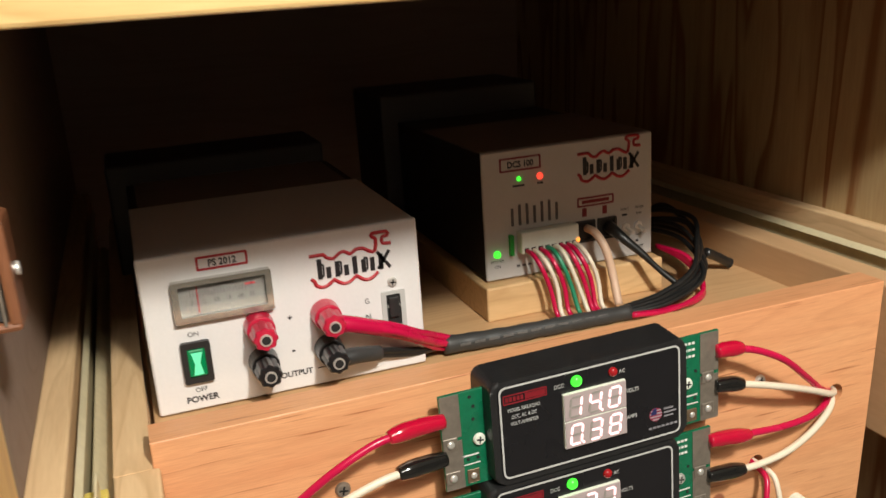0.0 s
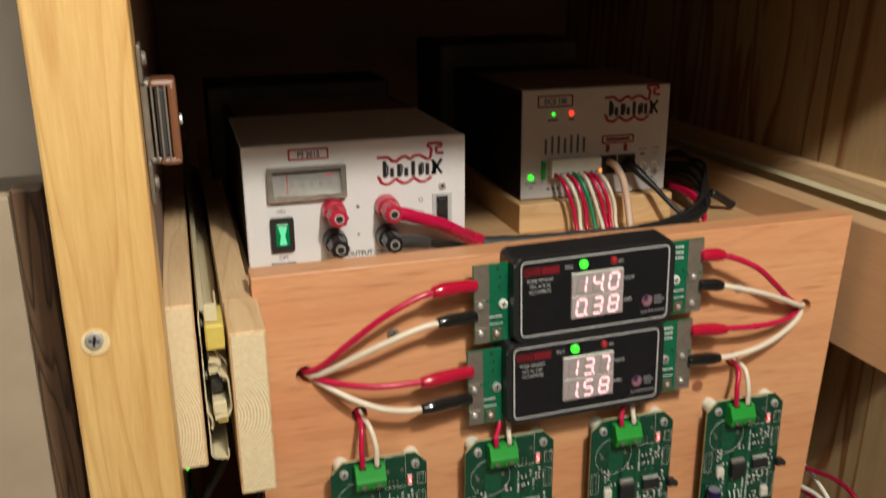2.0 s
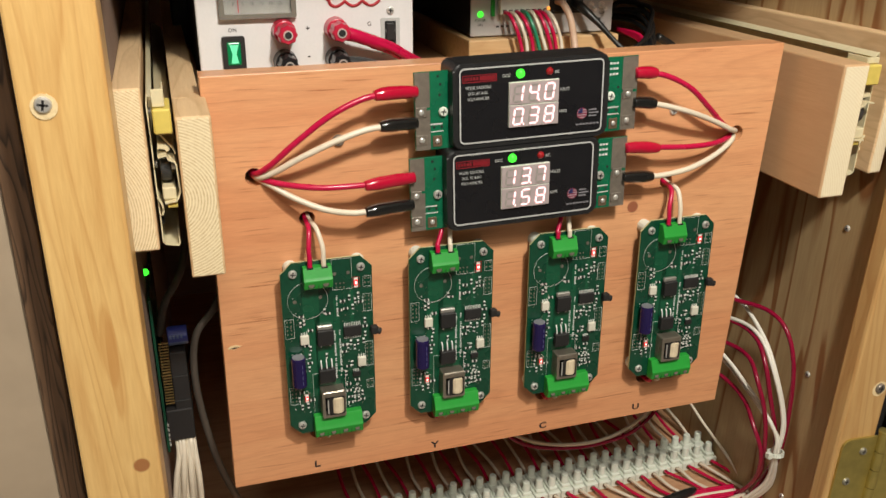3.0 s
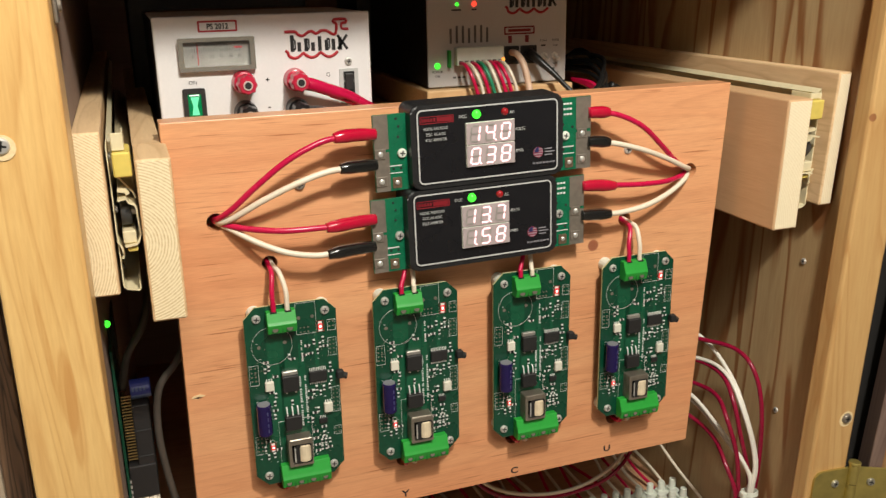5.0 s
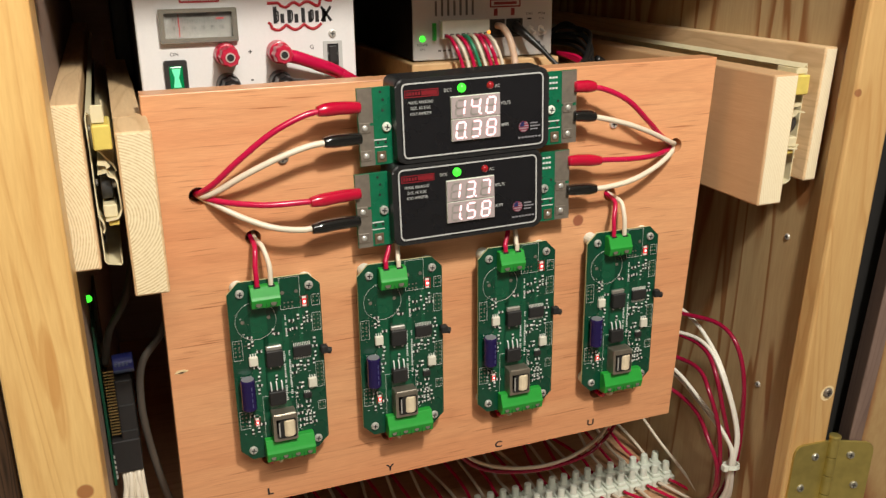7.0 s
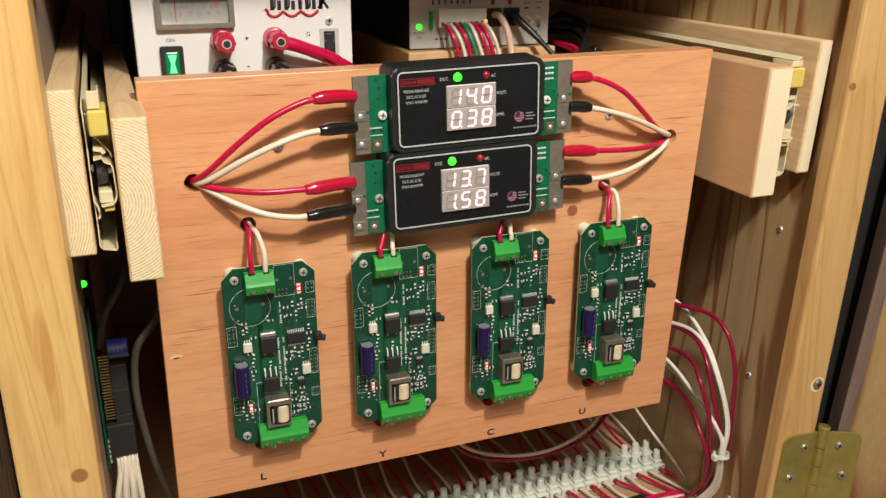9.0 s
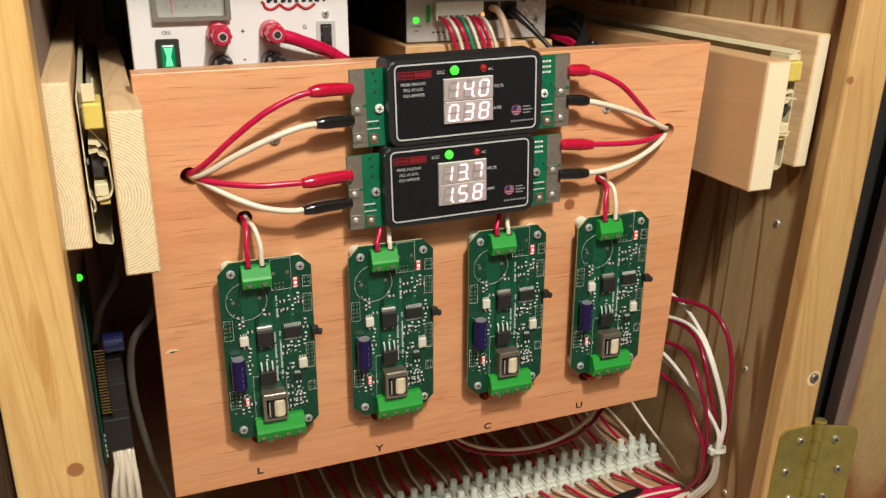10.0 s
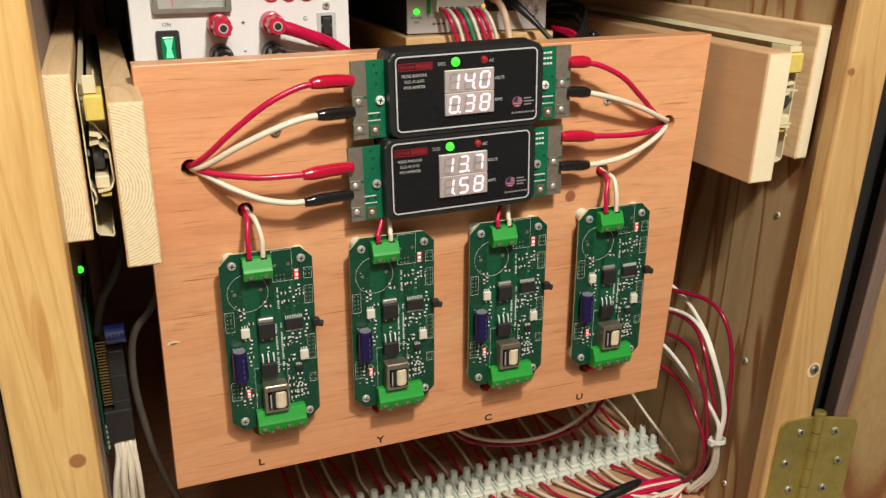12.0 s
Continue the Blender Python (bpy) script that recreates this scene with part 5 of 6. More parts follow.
            bm.faces.new((a[i], a[j], e[j], e[i]))
        bmesh.ops.recalc_face_normals(bm, faces=bm.faces)
        bmesh.ops.bevel(bm, geom=list(bm.edges), offset=0.0003, segments=1, affect="EDGES")
        t = part(name, bm, TERMINAL, b, "bright green screw terminal block")
        p = (x1 - x0) / n
        for k in range(n):
            x = x0 + (k + 0.5) * p
            part("screw_hole", cyl((x, F - 0.0074, z0 + d * 0.22), (0, -1, 0.12), p * 0.27, 0.0006, 12), DARK_GREEN, t, "recessed terminal screw hole")
            part("terminal_screw", cyl((x, F - 0.0079, z0 + d * 0.22), (0, -1, 0.12), p * 0.19, 0.0003, 10), SOLDER, t)
            if up:
                part("wire_entry", box(x - p * 0.22, x + p * 0.22, F - 0.0058, F - 0.0020, z1 - 0.0008, z1 + 0.0001), CHIP, t)
            if k:
                part("divider", box(x0 + k * p - 0.0002, x0 + k * p + 0.0002, F - 0.0080, F - 0.002, z0 - 0.0001, z0 + d * 0.3), DARK_GREEN, t)
    terminal(0.235, 0.545, 0.020, 0.130, 2, "terminal_block", True)
    terminal(0.265, 0.815, 0.885, 1.005, 4, "terminal_block", False)
    # transistors with metal tabs
    for v0, v1, tab in ((0.355, 0.470, True), (0.595, 0.690, False)):
        t = part("transistor", box(X(0.355), X(0.535), F - 0.0046, F, Z(v1), Z(v0 + (0.028 if tab else 0.018)), 0.0004, 1), CHIP, b, "black power transistor")
        if tab:
            part("metal_tab", box(X(0.36), X(0.53), F - 0.0026, F, Z(v0 + 0.03), Z(v0 + 0.006), 0.0005, 1), LUG, t, "dull metal tab")
            for u in (0.40, 0.50):
                part("leg", box(X(u) - 0.0005, X(u) + 0.0005, F - 0.0010, F, Z(v1 + 0.020), Z(v1)), TIN, t)
        else:
            for u in (0.385, 0.445, 0.505):
                part("leg", tube([(X(u), F, Z(v0 - 0.026)), (X(u), F - 0.0014, Z(v0 - 0.016)), (X(u), F - 0.0024, Z(v0 + 0.02))], 0.00050, 7, 4), TIN, t, smooth=True)
    # chip with pins
    ch = part("chip", box(X(0.655), X(0.855), F - 0.0024, F - 0.0004, Z(0.445), Z(0.385), 0.0003, 1), CHIP, b, "black multi-pin chip")
    for k in range(10):
        u = 0.667 + 0.0195 * k
        part("pin", box(X(u) - 0.00022, X(u) + 0.00022, F - 0.0012, F, Z(0.386), Z(0.369)), TIN, ch)
        part("pin", box(X(u) - 0.00022, X(u) + 0.00022, F - 0.0010, F, Z(0.459), Z(0.444)), TIN, ch)
    ch = part("chip", box(X(0.740), X(0.830), F - 0.0018, F - 0.0003, Z(0.690), Z(0.660), 0.0003, 1), CHIP, b, "small black chip")
    for k in range(4):
        part("pin", box(X(0.753 + 0.018 * k) - 0.00024, X(0.753 + 0.018 * k) + 0.00024, F - 0.001, F, Z(0.660), Z(0.650)), TIN, ch)
    for u0, u1, v0, v1 in ((0.170, 0.265, 0.405, 0.455), (0.800, 0.895, 0.575, 0.628)):
        o = part("optocoupler", box(X(u0), X(u1), F - 0.0030, F - 0.0003, Z(v1), Z(v0), 0.0004, 1), OPTO, b, "small cream optocoupler")
        for u in (u0 + 0.02, (u0 + u1) / 2, u1 - 0.02):
            part("pin", box(X(u) - 0.0003, X(u) + 0.0003, F - 0.0012, F, Z(v0), Z(v0 - 0.012)), TIN, o)
    # lying capacitor
    cap = part("capacitor", cyl((X(0.128), F - 0.0049, Z(0.683)), (0, 0, 1), 0.0048, 0.0215, 22, bevel=0.0010), CAP_BLUE, b, "dark blue lying capacitor", False)
    part("cap_top", cyl((X(0.128), F - 0.0049, Z(0.683) + 0.0214), (0, 0, 1), 0.0040, 0.0004, 18), CAP_END, cap, "scored aluminium end")
    bars([(X(0.128) + 0.0010, X(0.128) + 0.0020, Z(0.683) + 0.003 + 0.004 * k, Z(0.683) + 0.0055 + 0.004 * k) for k in range(4)], cap, NAVY_LIGHT, F - 0.0094)
    # small transformer
    x0, x1, z0, z1 = X(0.355), X(0.622), Z(0.882), Z(0.728)
    tr = part("transformer_core", frame_ring(rounded(x0, x1, z0, z1, 0.0008, 2), rounded(x0 + 0.0020, x1 - 0.0014, z0 + 0.0018, z1 - 0.0032, 0.0005, 2), F - 0.0092, F), LAMINATE, b, "grey laminated steel core")
    part("core_top", box(x0 + 0.0004, x1 - 0.0004, F - 0.0094, F - 0.0020, z1 - 0.0040, z1 + 0.0002, 0.0006, 1), LAMINATE, tr)
    part("bobbin", box(x0 + 0.0021, x1 - 0.0015, F - 0.0030, F, z0 + 0.0019, z1 - 0.0033), CHIP, tr, "dark bobbin")
    part("coil", cyl(((x0 + x1) / 2 + 0.0026, F - 0.0068, z0 + 0.0030), (0, 0, 1), 0.0042, z1 - z0 - 0.0075, 16, bevel=0.0006), COIL, tr, "cream wound coil", False)
    cx = (x0 + x1) / 2 + 0.0026
    part("bobbin_flange", frame_ring(rounded(cx - 0.0062, cx + 0.0046, z0 + 0.0020, z1 - 0.0040, 0.0014, 3), rounded(cx - 0.0036, cx + 0.0041, z0 + 0.0030, z1 - 0.0050, 0.0009, 3), F - 0.0096, F - 0.0030), CHIP, tr, "black rounded bobbin flange")
    part("coil_clip", box(x0 + 0.0034, x0 + 0.0042, F - 0.0099, F - 0.0090, z0 + 0.0034, z1 - 0.0056), STEEL, tr)
    # side button
    bt = part("push_button", box(X(0.955), X(1.035), F - 0.0052, F - 0.0005, Z(0.440), Z(0.395), 0.0008), CHIP, b, "black side push button")
    part("plunger", cyl((X(1.02), F - 0.0030, Z(0.425)), (1, 0, -0.35), 0.0022, 0.0030, 12), CHIP, bt)
    # indicator lights
    for u, v, big in ((0.815, 0.145, 1.15), (0.205, 0.785, 0.95)):
        led = part("led", box(X(u) - 0.0011 * big, X(u) + 0.0011 * big, F - 0.0010, F, Z(v) - 0.0018 * big, Z(v) + 0.0018 * big, 0.0003, 1), LED_LIT, b, "lit red indicator")
        part("led_core", box(X(u) - 0.0007 * big, X(u) + 0.0007 * big, F - 0.0013, F - 0.0009, Z(v) - 0.0007 * big, Z(v) + 0.0008 * big, 0.0002, 1), LED_HOT, led)
        e = bmesh.new()
        for s in (-1, 1):
            box(X(u) - 0.0011 * big, X(u) + 0.0011 * big, F - 0.0007, F, Z(v) + s * 0.0024 * big - 0.0006, Z(v) + s * 0.0024 * big + 0.0006, bm=e)
        part("solder_end", e, TIN, led)
        part("led_outline", frame_ring(rounded(X(u) - 0.0022 * big, X(u) + 0.0022 * big, Z(v) - 0.0033 * big, Z(v) + 0.0033 * big, 0.0002, 1), rounded(X(u) - 0.0020 * big, X(u) + 0.0020 * big, Z(v) - 0.0031 * big, Z(v) + 0.0031 * big, 0.0001, 1), F - 0.0002, F), LED_DIM, led)
    # surface-mounted bits: bright ends, dark middles
    spots = ((0.66, 0.24, 0), (0.735, 0.225, 1), (0.835, 0.215, 1), (0.62, 0.29, 0), (0.69, 0.285, 0), (0.77, 0.280, 1), (0.49, 0.300, 0), (0.455, 0.285, 1), (0.90, 0.365, 1), (0.90, 0.40, 0), (0.90, 0.445, 1),
             (0.735, 0.485, 1), (0.815, 0.490, 1), (0.775, 0.515, 1), (0.88, 0.485, 1), (0.655, 0.535, 0), (0.455, 0.545, 1), (0.225, 0.335, 1), (0.185, 0.345, 1), (0.265, 0.535, 1), (0.265, 0.575, 0), (0.255, 0.61, 1),
             (0.70, 0.625, 0), (0.74, 0.610, 1), (0.665, 0.665, 1), (0.69, 0.735, 0), (0.79, 0.715, 0), (0.69, 0.775, 0), (0.785, 0.755, 1), (0.155, 0.745, 0), (0.215, 0.83, 1), (0.27, 0.80, 0), (0.79, 0.775, 0),
             (0.755, 0.800, 1), (0.80, 0.800, 1), (0.845, 0.800, 1), (0.755, 0.835, 1), (0.80, 0.835, 1), (0.845, 0.840, 0), (0.705, 0.815, 0), (0.705, 0.850, 0), (0.12, 0.785, 1), (0.15, 0.835, 1), (0.29, 0.385, 0), (0.20, 0.300, 0), (0.24, 0.470, 0), (0.28, 0.490, 1), (0.70, 0.505, 1), (0.665, 0.495, 0), (0.86, 0.255, 0), (0.80, 0.245, 1))
    for u, v, up in spots:
        w, h = (0.0007, 0.0013) if up else (0.0013, 0.0007)
        r = part("resistor", box(X(u) - w, X(u) + w, F - 0.0007, F, Z(v) - h, Z(v) + h), CHIP, b)
        e = bmesh.new()
        for s in (-1, 1):
            cx, cz = (0, s * h) if up else (s * w, 0)
            ax, az = (0.0007, 0.0004) if up else (0.0004, 0.0007)
            box(X(u) + cx - ax, X(u) + cx + ax, F - 0.0009, F, Z(v) + cz - az, Z(v) + cz + az, bm=e)
        part("solder_end", e, TIN, r)
    return b


first = breaker_board((0.0655, 0, 0.6180), "green circuit board with terminals, coil and lit red indicators")
for x, z in ((0.1492, 0.6183), (0.2345, 0.6185), (0.3192, 0.6190)):
    copy_thing(first, pose(x, 0, z))
# feed wires from the holes to the upper terminals, and outgoing pairs below
for bx, (hx, hz) in zip((0.0655, 0.1492, 0.2345, 0.3192), ((0.057, 0.705), (0.144, 0.697), (0.229, 0.697), (0.313, 0.706))):
    for c, m, tx, o in (("red", RED_WIRE, bx - 0.0108, -0.001), ("white", WHITE_WIRE, bx - 0.0022, 0.0012)):
        w = part(c + "_wire", tube([(hx + o, 0.010, hz), (hx + o, 0.0, hz - 0.001), (hx + 0.8 * o + (0.003 if c == "white" else 0), -0.0095, hz - 0.004), (tx, -0.0150, hz - 0.014), (tx, -0.0160, 0.683), (tx, -0.0160, 0.676)], 0.0016, 10), m, smooth=True)
        tagged(w, ("red" if c == "red" else "cream") + " insulated feed wire from panel hole to terminal", "wire", "board feed wires")
    for k, (c, m) in enumerate((("red", RED_WIRE), ("white", WHITE_WIRE))):
        x = bx - 0.0105 + 0.0062 * k
        w = part(c + "_wire", tube([(x, -0.0140, 0.5560), (x, -0.0125, 0.5510), (x + 0.0008, -0.0050, 0.5480), (bx - 0.0090 + 0.003 * k, 0.012, 0.5475)], 0.0016, 10), m, smooth=True)
        tagged(w, ("red" if c == "red" else "cream") + " insulated outgoing wire entering the panel", "wire", "board outgoing wires")

# ---- terminal strip and wiring on the cabinet bottom ----
strip = thing("terminal_strip", (0, 0, 0.385), "milky white nylon terminal strip on the cabinet bottom", "terminal strip")
bm = box(-0.0060, 0.0060, -0.0170, 0.0170, 0.0, 0.0085, 0.0008, 1)
box(-0.0042, 0.0042, -0.0140, 0.0140, 0.0084, 0.0120, 0.0008, 1, bm=bm)
for y in (-0.0092, 0.0092):
    cyl((0, y, 0.0100), (0, 0, 1), 0.0037, 0.0112, 14, 0.0031, bm=bm, bevel=0.0006)
TERM = bpy.data.meshes.new("terminal")
bm.to_mesh(TERM)
bm.free()
TERM.materials.append(NYLON)
BORES = []
for s in (-1, 1):
    bm = cyl((0, s * 0.0166, 0.0045), (0, s, 0), 0.0026, 0.0008, 10)
    BORES.append(bpy.data.meshes.new("bore"))
    bm.to_mesh(BORES[-1])
    bm.free()
    BORES[-1].materials.append(SOLDER_BROWN)
PITCH, N_TERM = 0.0127, 28
rnd = random.Random(11)
for i in range(N_TERM):
    x = 0.4405 - PITCH * i
    y = 0.0910 - 0.0003 * i
    t = new("terminal", TERM)
    t.parent = strip
    t.location = (x, y, 0)
    for me in BORES:
        new("bore", me).parent = t
    # wire pairs: to the front over the shelf, to the back under the drawer
    col, m = (("red", RED_WIRE), ("cream", WHITE_WIRE))[i % 2]
    dx = 0.010 * rnd.random()
    reach = max(0.0, 0.428 - x)
    pts = [(x, y - 0.0150, 0.3895), (x + 0.001, y - 0.0230, 0.3915), (x + 0.004 + dx, y - 0.040, 0.3900), (x + 0.012 + dx + 0.12 * reach, y - 0.058 - 0.05 * reach, 0.3875 + 0.0012 * (i % 4)),
           (x + 0.020 + 0.35 * reach, y - 0.072 - 0.03 * reach, 0.3878 + 0.0016 * (i % 5)), (x + 0.65 * reach + 0.012, y - 0.080, 0.3880 + 0.002 * (i % 5)), (0.425 + 0.002 * (i % 5), 0.018 - 0.002 * (i % 4), 0.390 + 0.003 * (i % 4))]
    w = part(col + "_wire", tube(pts, 0.0015, 8, 6), m, smooth=True)
    tagged(w, col + " insulated wire leaving the terminal strip", "wire", "terminal wires")
    col, m = (("cream", WHITE_WIRE), ("red", RED_WIRE))[i % 2]
    j = 0.02 * (rnd.random() - 0.5)
    pts = [(x, y + 0.0150, 0.3895), (x, y + 0.0240, 0.3920), (x - 0.004, y + 0.045, 0.396 + 0.006 * rnd.random()), (x - 0.014 + j, y + 0.085, 0.408 + 0.012 * rnd.random()), (x - 0.030 + j, y + 0.14, 0.430), (x - 0.040 + 2 * j, y + 0.22, 0.47)]
    w = part(col + "_wire", tube(pts, 0.0015, 8, 6), m, smooth=True)
    tagged(w, col + " insulated wire running back from the terminal strip", "wire", "terminal wires")
# the red loop takes the darker red to stand for the panel's shade
for col, m, o in (("cream", WHITE_WIRE, 0.0), ("red", DEEP_RED, -0.0055)):
    w = part(col + "_wire", tube([(0.205, 0.095, 0.500 + o), (0.2297, 0.084, 0.4640 + o), (0.2517, 0.081, 0.4472 + o), (0.285, 0.080, 0.4362 + 0.7 * o), (0.3196, 0.080, 0.4336 + 0.7 * o), (0.350 - o, 0.081, 0.441 + o), (0.375 - 1.5 * o, 0.086, 0.4556), (0.402 - o, 0.100, 0.490)], 0.0017, 10), m, smooth=True)
    tagged(w, col + " insulated wire hanging in a loop behind the strip", "wire", "hanging loop wires")
w = part("cream_wire", tube([(0.418, 0.15, 0.50), (0.420, 0.125, 0.465), (0.434, 0.095, 0.430), (0.446, 0.060, 0.405), (0.449, 0.030, 0.389)], 0.0014, 9), WHITE_WIRE, smooth=True)
tagged(w, "thin cream wire falling to the cabinet bottom", "wire")
w = part("black_sleeve", tube([(0.330, 0.020, 0.3935), (0.352, 0.0235, 0.3965), (0.372, 0.0260, 0.3990), (0.394, 0.0310, 0.3985)], 0.0042, 12, radii=lambda t: 0.0046 * (0.55 + 0.45 * math.sin(math.pi * min(1, max(0.12, t))) ** 0.5)), BLACK_WIRE, smooth=True)
tagged(w, "black taped bundle of wires on the cabinet bottom", "sleeve")
for k in range(5):
    col, m = (("red", RED_WIRE), ("red", RED_WIRE), ("cream", WHITE_WIRE))[k % 3]
    w = part(col + "_wire", tube([(0.30 - 0.01 * k, 0.012 + 0.003 * k, 0.3875), (0.34, 0.018 + 0.002 * k, 0.3885 + 0.001 * k), (0.39, 0.024 + 0.002 * k, 0.391 + 0.001 * k), (0.432, 0.020 + 0.002 * k, 0.393 + 0.001 * k)], 0.0016, 8), m, smooth=True)
    tagged(w, col + " insulated wire lying along the cabinet bottom", "wire", "bottom wires")

# ---- wires down the cabinet side ----
SIDE = (("cream", [(0.400, 0.100, 0.588), (0.424, 0.055, 0.577), (0.430, 0.022, 0.557), (0.431, 0.000, 0.530), (0.4385, -0.009, 0.490), (0.4370, -0.009, 0.459), (0.4415, -0.002, 0.422), (0.438, 0.016, 0.391)]),
        ("cream", [(0.395, 0.095, 0.548), (0.420, 0.052, 0.558), (0.427, 0.022, 0.556), (0.429, 0.000, 0.531), (0.436, -0.010, 0.492), (0.4350, -0.011, 0.460), (0.4395, -0.002, 0.423), (0.433, 0.018, 0.390)]),
        ("cream", [(0.395, 0.100, 0.545), (0.416, 0.052, 0.525), (0.421, 0.022, 0.511), (0.424, 0.000, 0.498), (0.432, -0.010, 0.478), (0.4330, -0.010, 0.460), (0.4375, 0.000, 0.424), (0.430, 0.018, 0.392)]),
        ("cream", [(0.397, 0.100, 0.538), (0.418, 0.052, 0.519), (0.424, 0.022, 0.504), (0.426, 0.000, 0.493), (0.434, -0.010, 0.475), (0.4345, -0.006, 0.458), (0.4410, 0.002, 0.421), (0.436, 0.020, 0.391)]),
        ("red", [(0.395, 0.085, 0.576), (0.419, 0.042, 0.578), (0.431, 0.012, 0.579), (0.434, -0.010, 0.570), (0.438, -0.019, 0.543), (0.4415, -0.019, 0.500), (0.4430, -0.014, 0.452), (0.441, 0.000, 0.395)]),
        ("red", [(0.398, 0.085, 0.556), (0.421, 0.047, 0.556), (0.426, 0.018, 0.553), (0.423, -0.004, 0.539), (0.426, -0.013, 0.511), (0.4385, -0.012, 0.470), (0.4430, -0.006, 0.436), (0.440, 0.010, 0.394)]),
        ("red", [(0.395, 0.085, 0.537), (0.419, 0.047, 0.535), (0.422, 0.018, 0.535), (0.418, -0.004, 0.524), (0.423, -0.013, 0.496), (0.428, -0.013, 0.461), (0.434, -0.004, 0.428), (0.432, 0.014, 0.395)]),
        ("red", [(0.398, 0.090, 0.512), (0.420, 0.047, 0.501), (0.424, 0.018, 0.493), (0.421, -0.004, 0.480), (0.424, -0.013, 0.463), (0.427, -0.012, 0.444), (0.431, -0.002, 0.420), (0.429, 0.014, 0.395)]))
for c, pts in SIDE:
    pts = [(x, y + (0.004 if c == "red" else -0.006) * min(1, i / 3), z) for i, (x, y, z) in enumerate(pts)]
    w = part(c + "_wire", tube(pts, 0.0017 if c == "cream" else 0.0019, 10), PALE_WIRE if c == "cream" else DEEP_RED, smooth=True)
    tagged(w, ("cream" if c == "cream" else "dark red") + " insulated wire hanging beside the cabinet wall", "wire", "side wires")
tie = thing("cable_tie", (0.4352, -0.0150, 0.4600), "white nylon cable tie round the cream wires", "cable tie")
part("band", frame_ring([(0.0068 * math.cos(a), 0.0068 * math.sin(a)) for a in np.linspace(0, 2 * math.pi, 25)[:-1]], [(0.0058 * math.cos(a), 0.0058 * math.sin(a)) for a in np.linspace(0, 2 * math.pi, 25)[:-1]], -0.0018, 0.0018), NYLON, tie)
tie.children[0].matrix_basis = pose(0, 0, 0, 80, 0, 0)
part("head", box(-0.0095, -0.0055, -0.0035, 0.0015, -0.0026, 0.0026, 0.0005), NYLON, tie)

# ---- hinge and open door ----
hinge = thing("butt_hinge", (0.4695, -0.0835, 0.4760), "brass butt hinge between post and open door", "hinge")
leaf = [(-0.0020, -0.040), (-0.0020, 0.0375), (-0.0275, 0.0375), (-0.0315, 0.0364), (-0.0340, 0.0335), (-0.0350, 0.0300), (-0.0350, -0.0330), (-0.0335, -0.0375), (-0.0300, -0.040)]
a = part("leaf", prism(leaf[::-1], 0.0015, 0.0034, 0.0003), BRASS, hinge, "brass leaf on the post")
b2 = part("leaf", prism([(-0.92 * x, z) for x, z in leaf], 0.0015, 0.0034, 0.0003), BRASS, hinge, "brass leaf on the door")
b2.matrix_basis = pose(0, 0, 0, 0, 0, -22)
for k in range(5):
    part("knuckle", cyl((0, 0, -0.040 + 0.0162 * k), (0, 0, 1), 0.0040, 0.0156, 16, bevel=0.0004), BRASS, hinge, smooth=False)
part("pin_tip", cyl((0, 0, 0.0405), (0, 0, 1), 0.0046, 0.0028, 16, bevel=0.0008), BRASS, hinge)
for z in (0.026, 0.0, -0.026):
    for o, x in ((a, -0.0150 if z else -0.0240), (b2, 0.0150 if z else 0.0220)):
        screw((x, 0.0016, z), 0.0034, SOLDER_BRIGHT, o)
for o in hinge.children:
    o.matrix_basis = pose(0, 0, 0, 0, 3.3, 0) @ o.matrix_basis
door = setting("door_1", box(0.0166, 0.36, 0.0055, 0.0230, -0.26, 0.58, 0.001), PLY_DOOR, "open fir plywood cabinet door beside the post", "door")
door.matrix_basis = pose(0.4765, -0.0835, 0.4760, 0, 4.2, -22)
part("edge_stile", box(0.0065, 0.0165, 0.0036, 0.0230, -0.26, 0.58, 0.001), SHADED_STILE, door, "door stile, shade put into its brown")
# black sheet added in place of the shade between post and door
setting("wall_side_void", box(0.4620, 0.90, -0.053, -0.040, 0.10, 1.30), SHADE_SHEET, "black sheet standing in for shade beside the cabinet post")

# ---- electronics low behind the post ----
ctl = thing("controller_board", (-0.044, 0.030, 0.545), "dark circuit board with blue capacitor and long pin header", "circuit board")
part("board", box(-0.0016, 0.0, -0.004, 0.10, -0.012, 0.105), PCB, ctl, "green circuit board seen edge-on")
blue = part("capacitor", cyl((0.0075, 0.006, 0.0725), (1, 0, 0.02), 0.0066, 0.0130, 20, bevel=0.0008), CAP_SLEEVE, ctl, "blue capacitor with pale printing")
bm = cyl((0.0080, 0.006, 0.0725), (1, 0, 0.02), 0.00675, 0.0120, 20)
bmesh.ops.bisect_plane(bm, geom=list(bm.verts) + list(bm.edges) + list(bm.faces), plane_co=(0, 0, 0.0708), plane_no=(0, 0, 1), clear_outer=True)
part("pale_band", bm, CAP_PALE, blue, "pale blue band on the sleeve")
bars([(0.0085 + 0.0024 * k, 0.0100 + 0.0024 * k, 0.0735, 0.0760) for k in range(4)], ctl, CAP_PALE, -0.0009)
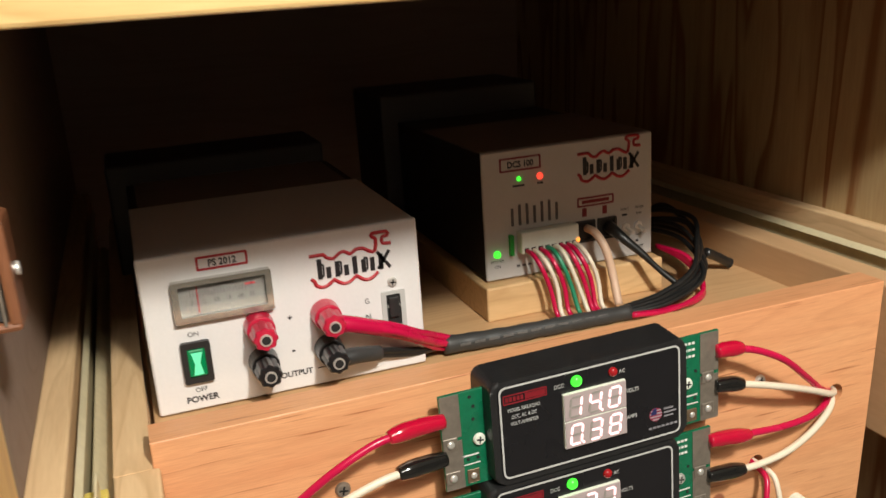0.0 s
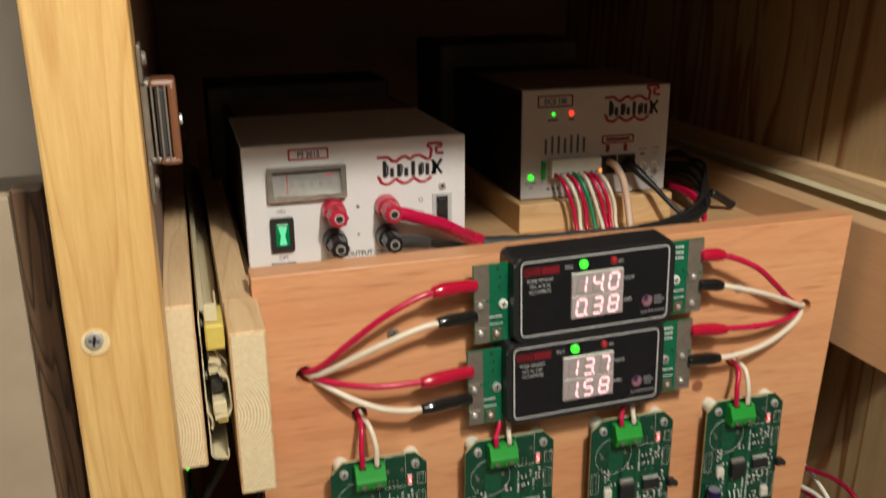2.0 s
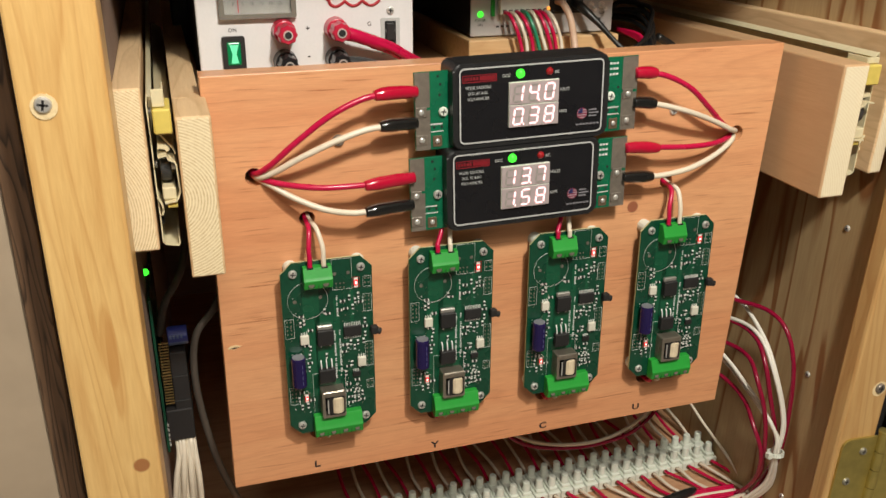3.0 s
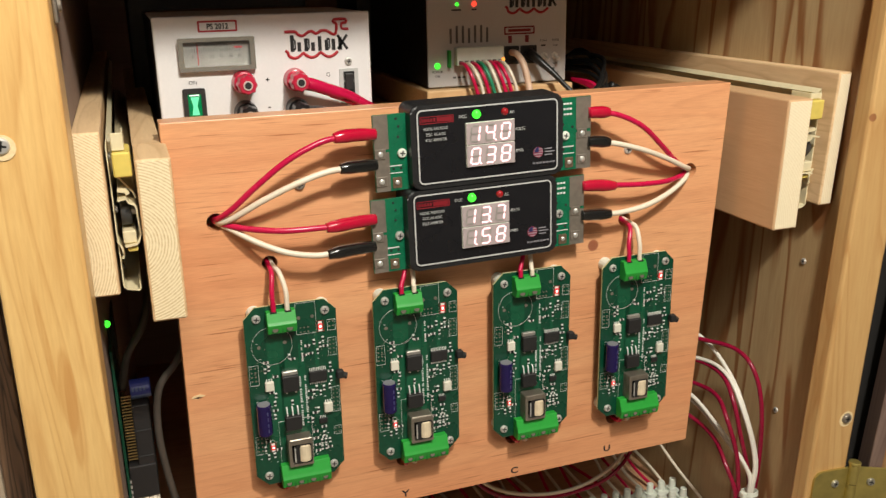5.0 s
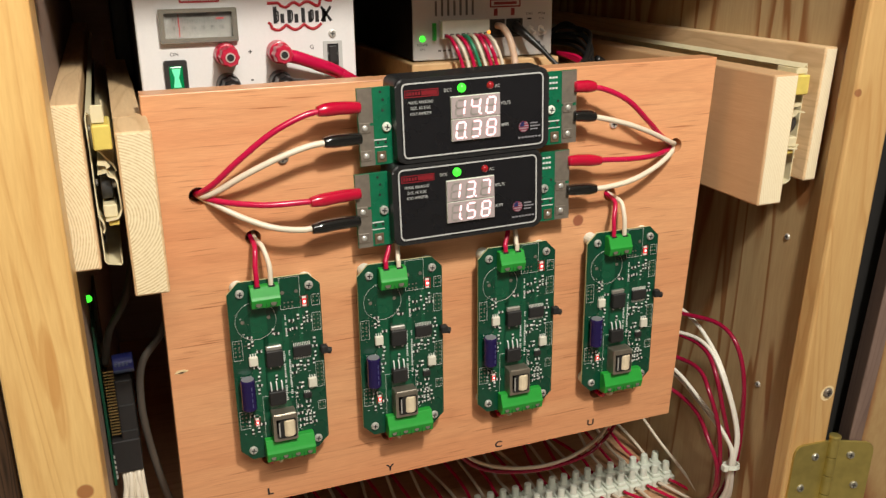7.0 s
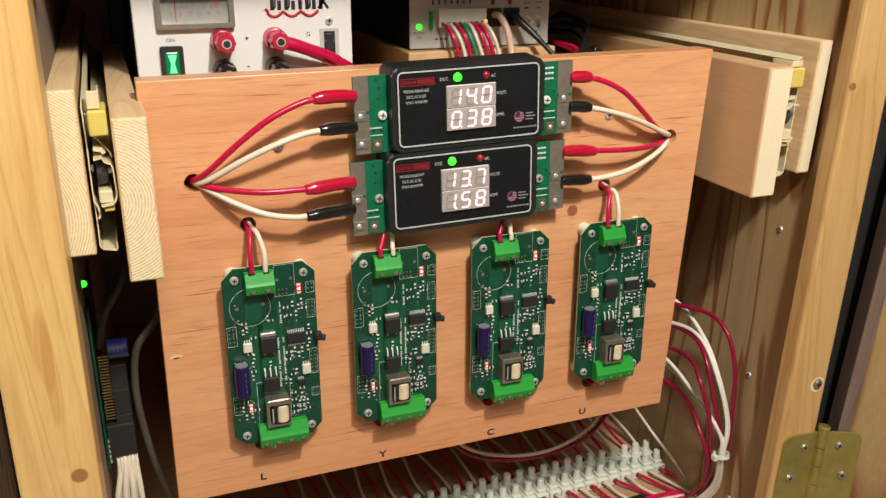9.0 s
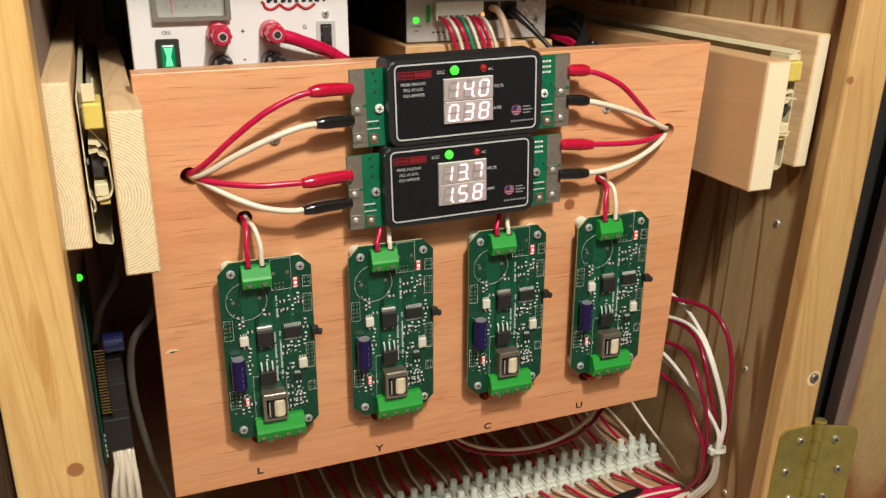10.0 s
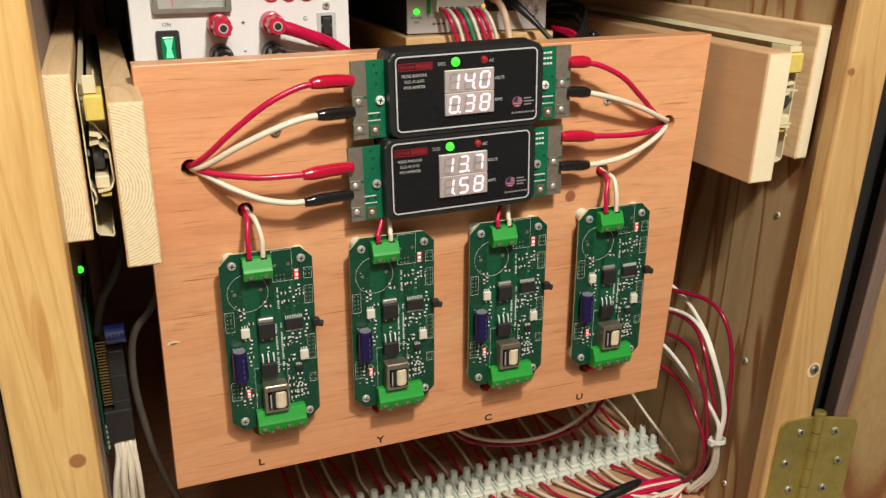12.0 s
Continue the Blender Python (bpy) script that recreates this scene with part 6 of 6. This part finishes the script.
body = part("connector_body", box(0.0070, 0.0178, -0.002, 0.040, -0.004, 0.064, 0.001), CASE_BLACK, ctl, "black plastic edge connector")
for z in (0.010, 0.026, 0.045):
    part("rib", box(0.0072, 0.0177, -0.0026, -0.0019, z, z + 0.0008), GREY_TUBE, body)
part("connector_base", box(0.0003, 0.0180, -0.0030, 0.040, -0.0042, 0.0200, 0.0008), CASE_BLACK, ctl, "black plastic connector hood")
for k in range(22):
    part("pin", box(0.0010, 0.0074, -0.0005, 0.0003, 0.024 + 0.0022 * k, 0.0248 + 0.0022 * k), GOLD, ctl)
for k in range(5):
    part("chip_bit", box(0.0001, 0.0012, -0.003, 0.0005, -0.008 + 0.004 * k, -0.0058 + 0.004 * k), STEEL, ctl)
part("led", ball((-0.0015, 0.012, 0.1185), 0.0024), LED_GREEN, ctl, "lit green indicator", True)
part("led_stalk", box(-0.0019, -0.0011, 0.0125, 0.0135, 0.100, 0.118), CHIP, ctl)
for k in range(7):
    w = part("cream_wire", tube([(-0.039 + 0.0018 * k, 0.034, 0.5415), (-0.0385 + 0.0018 * k, 0.0265, 0.530 + 0.002 * (k % 3)), (-0.043 + 0.0027 * k, 0.022 + 0.004 * (k % 2), 0.508), (-0.048 + 0.0034 * k, 0.028 + 0.003 * (k % 3), 0.46), (-0.044 + 0.003 * k, 0.04, 0.40)], 0.0020, 9), WHITE_WIRE, smooth=True)
    tagged(w, "cream wire hanging from the black edge connector", "wire", "connector tail wires")
for pts in ([(-0.010, 0.10, 0.70), (-0.022, 0.055, 0.660), (-0.036, 0.050, 0.636), (-0.042, 0.055, 0.61)],
            [(0.012, 0.06, 0.66), (-0.003, 0.045, 0.632), (-0.018, 0.042, 0.613), (-0.022, 0.042, 0.585), (-0.020, 0.044, 0.550), (-0.013, 0.048, 0.505), (-0.004, 0.055, 0.470), (0.008, 0.07, 0.43)]):
    w = part("grey_cord", tube(pts, 0.0026, 10), DARK_CORD, smooth=True)
    tagged(w, "dark grey cord hanging below the drawer slide", "cord", "grey cords")
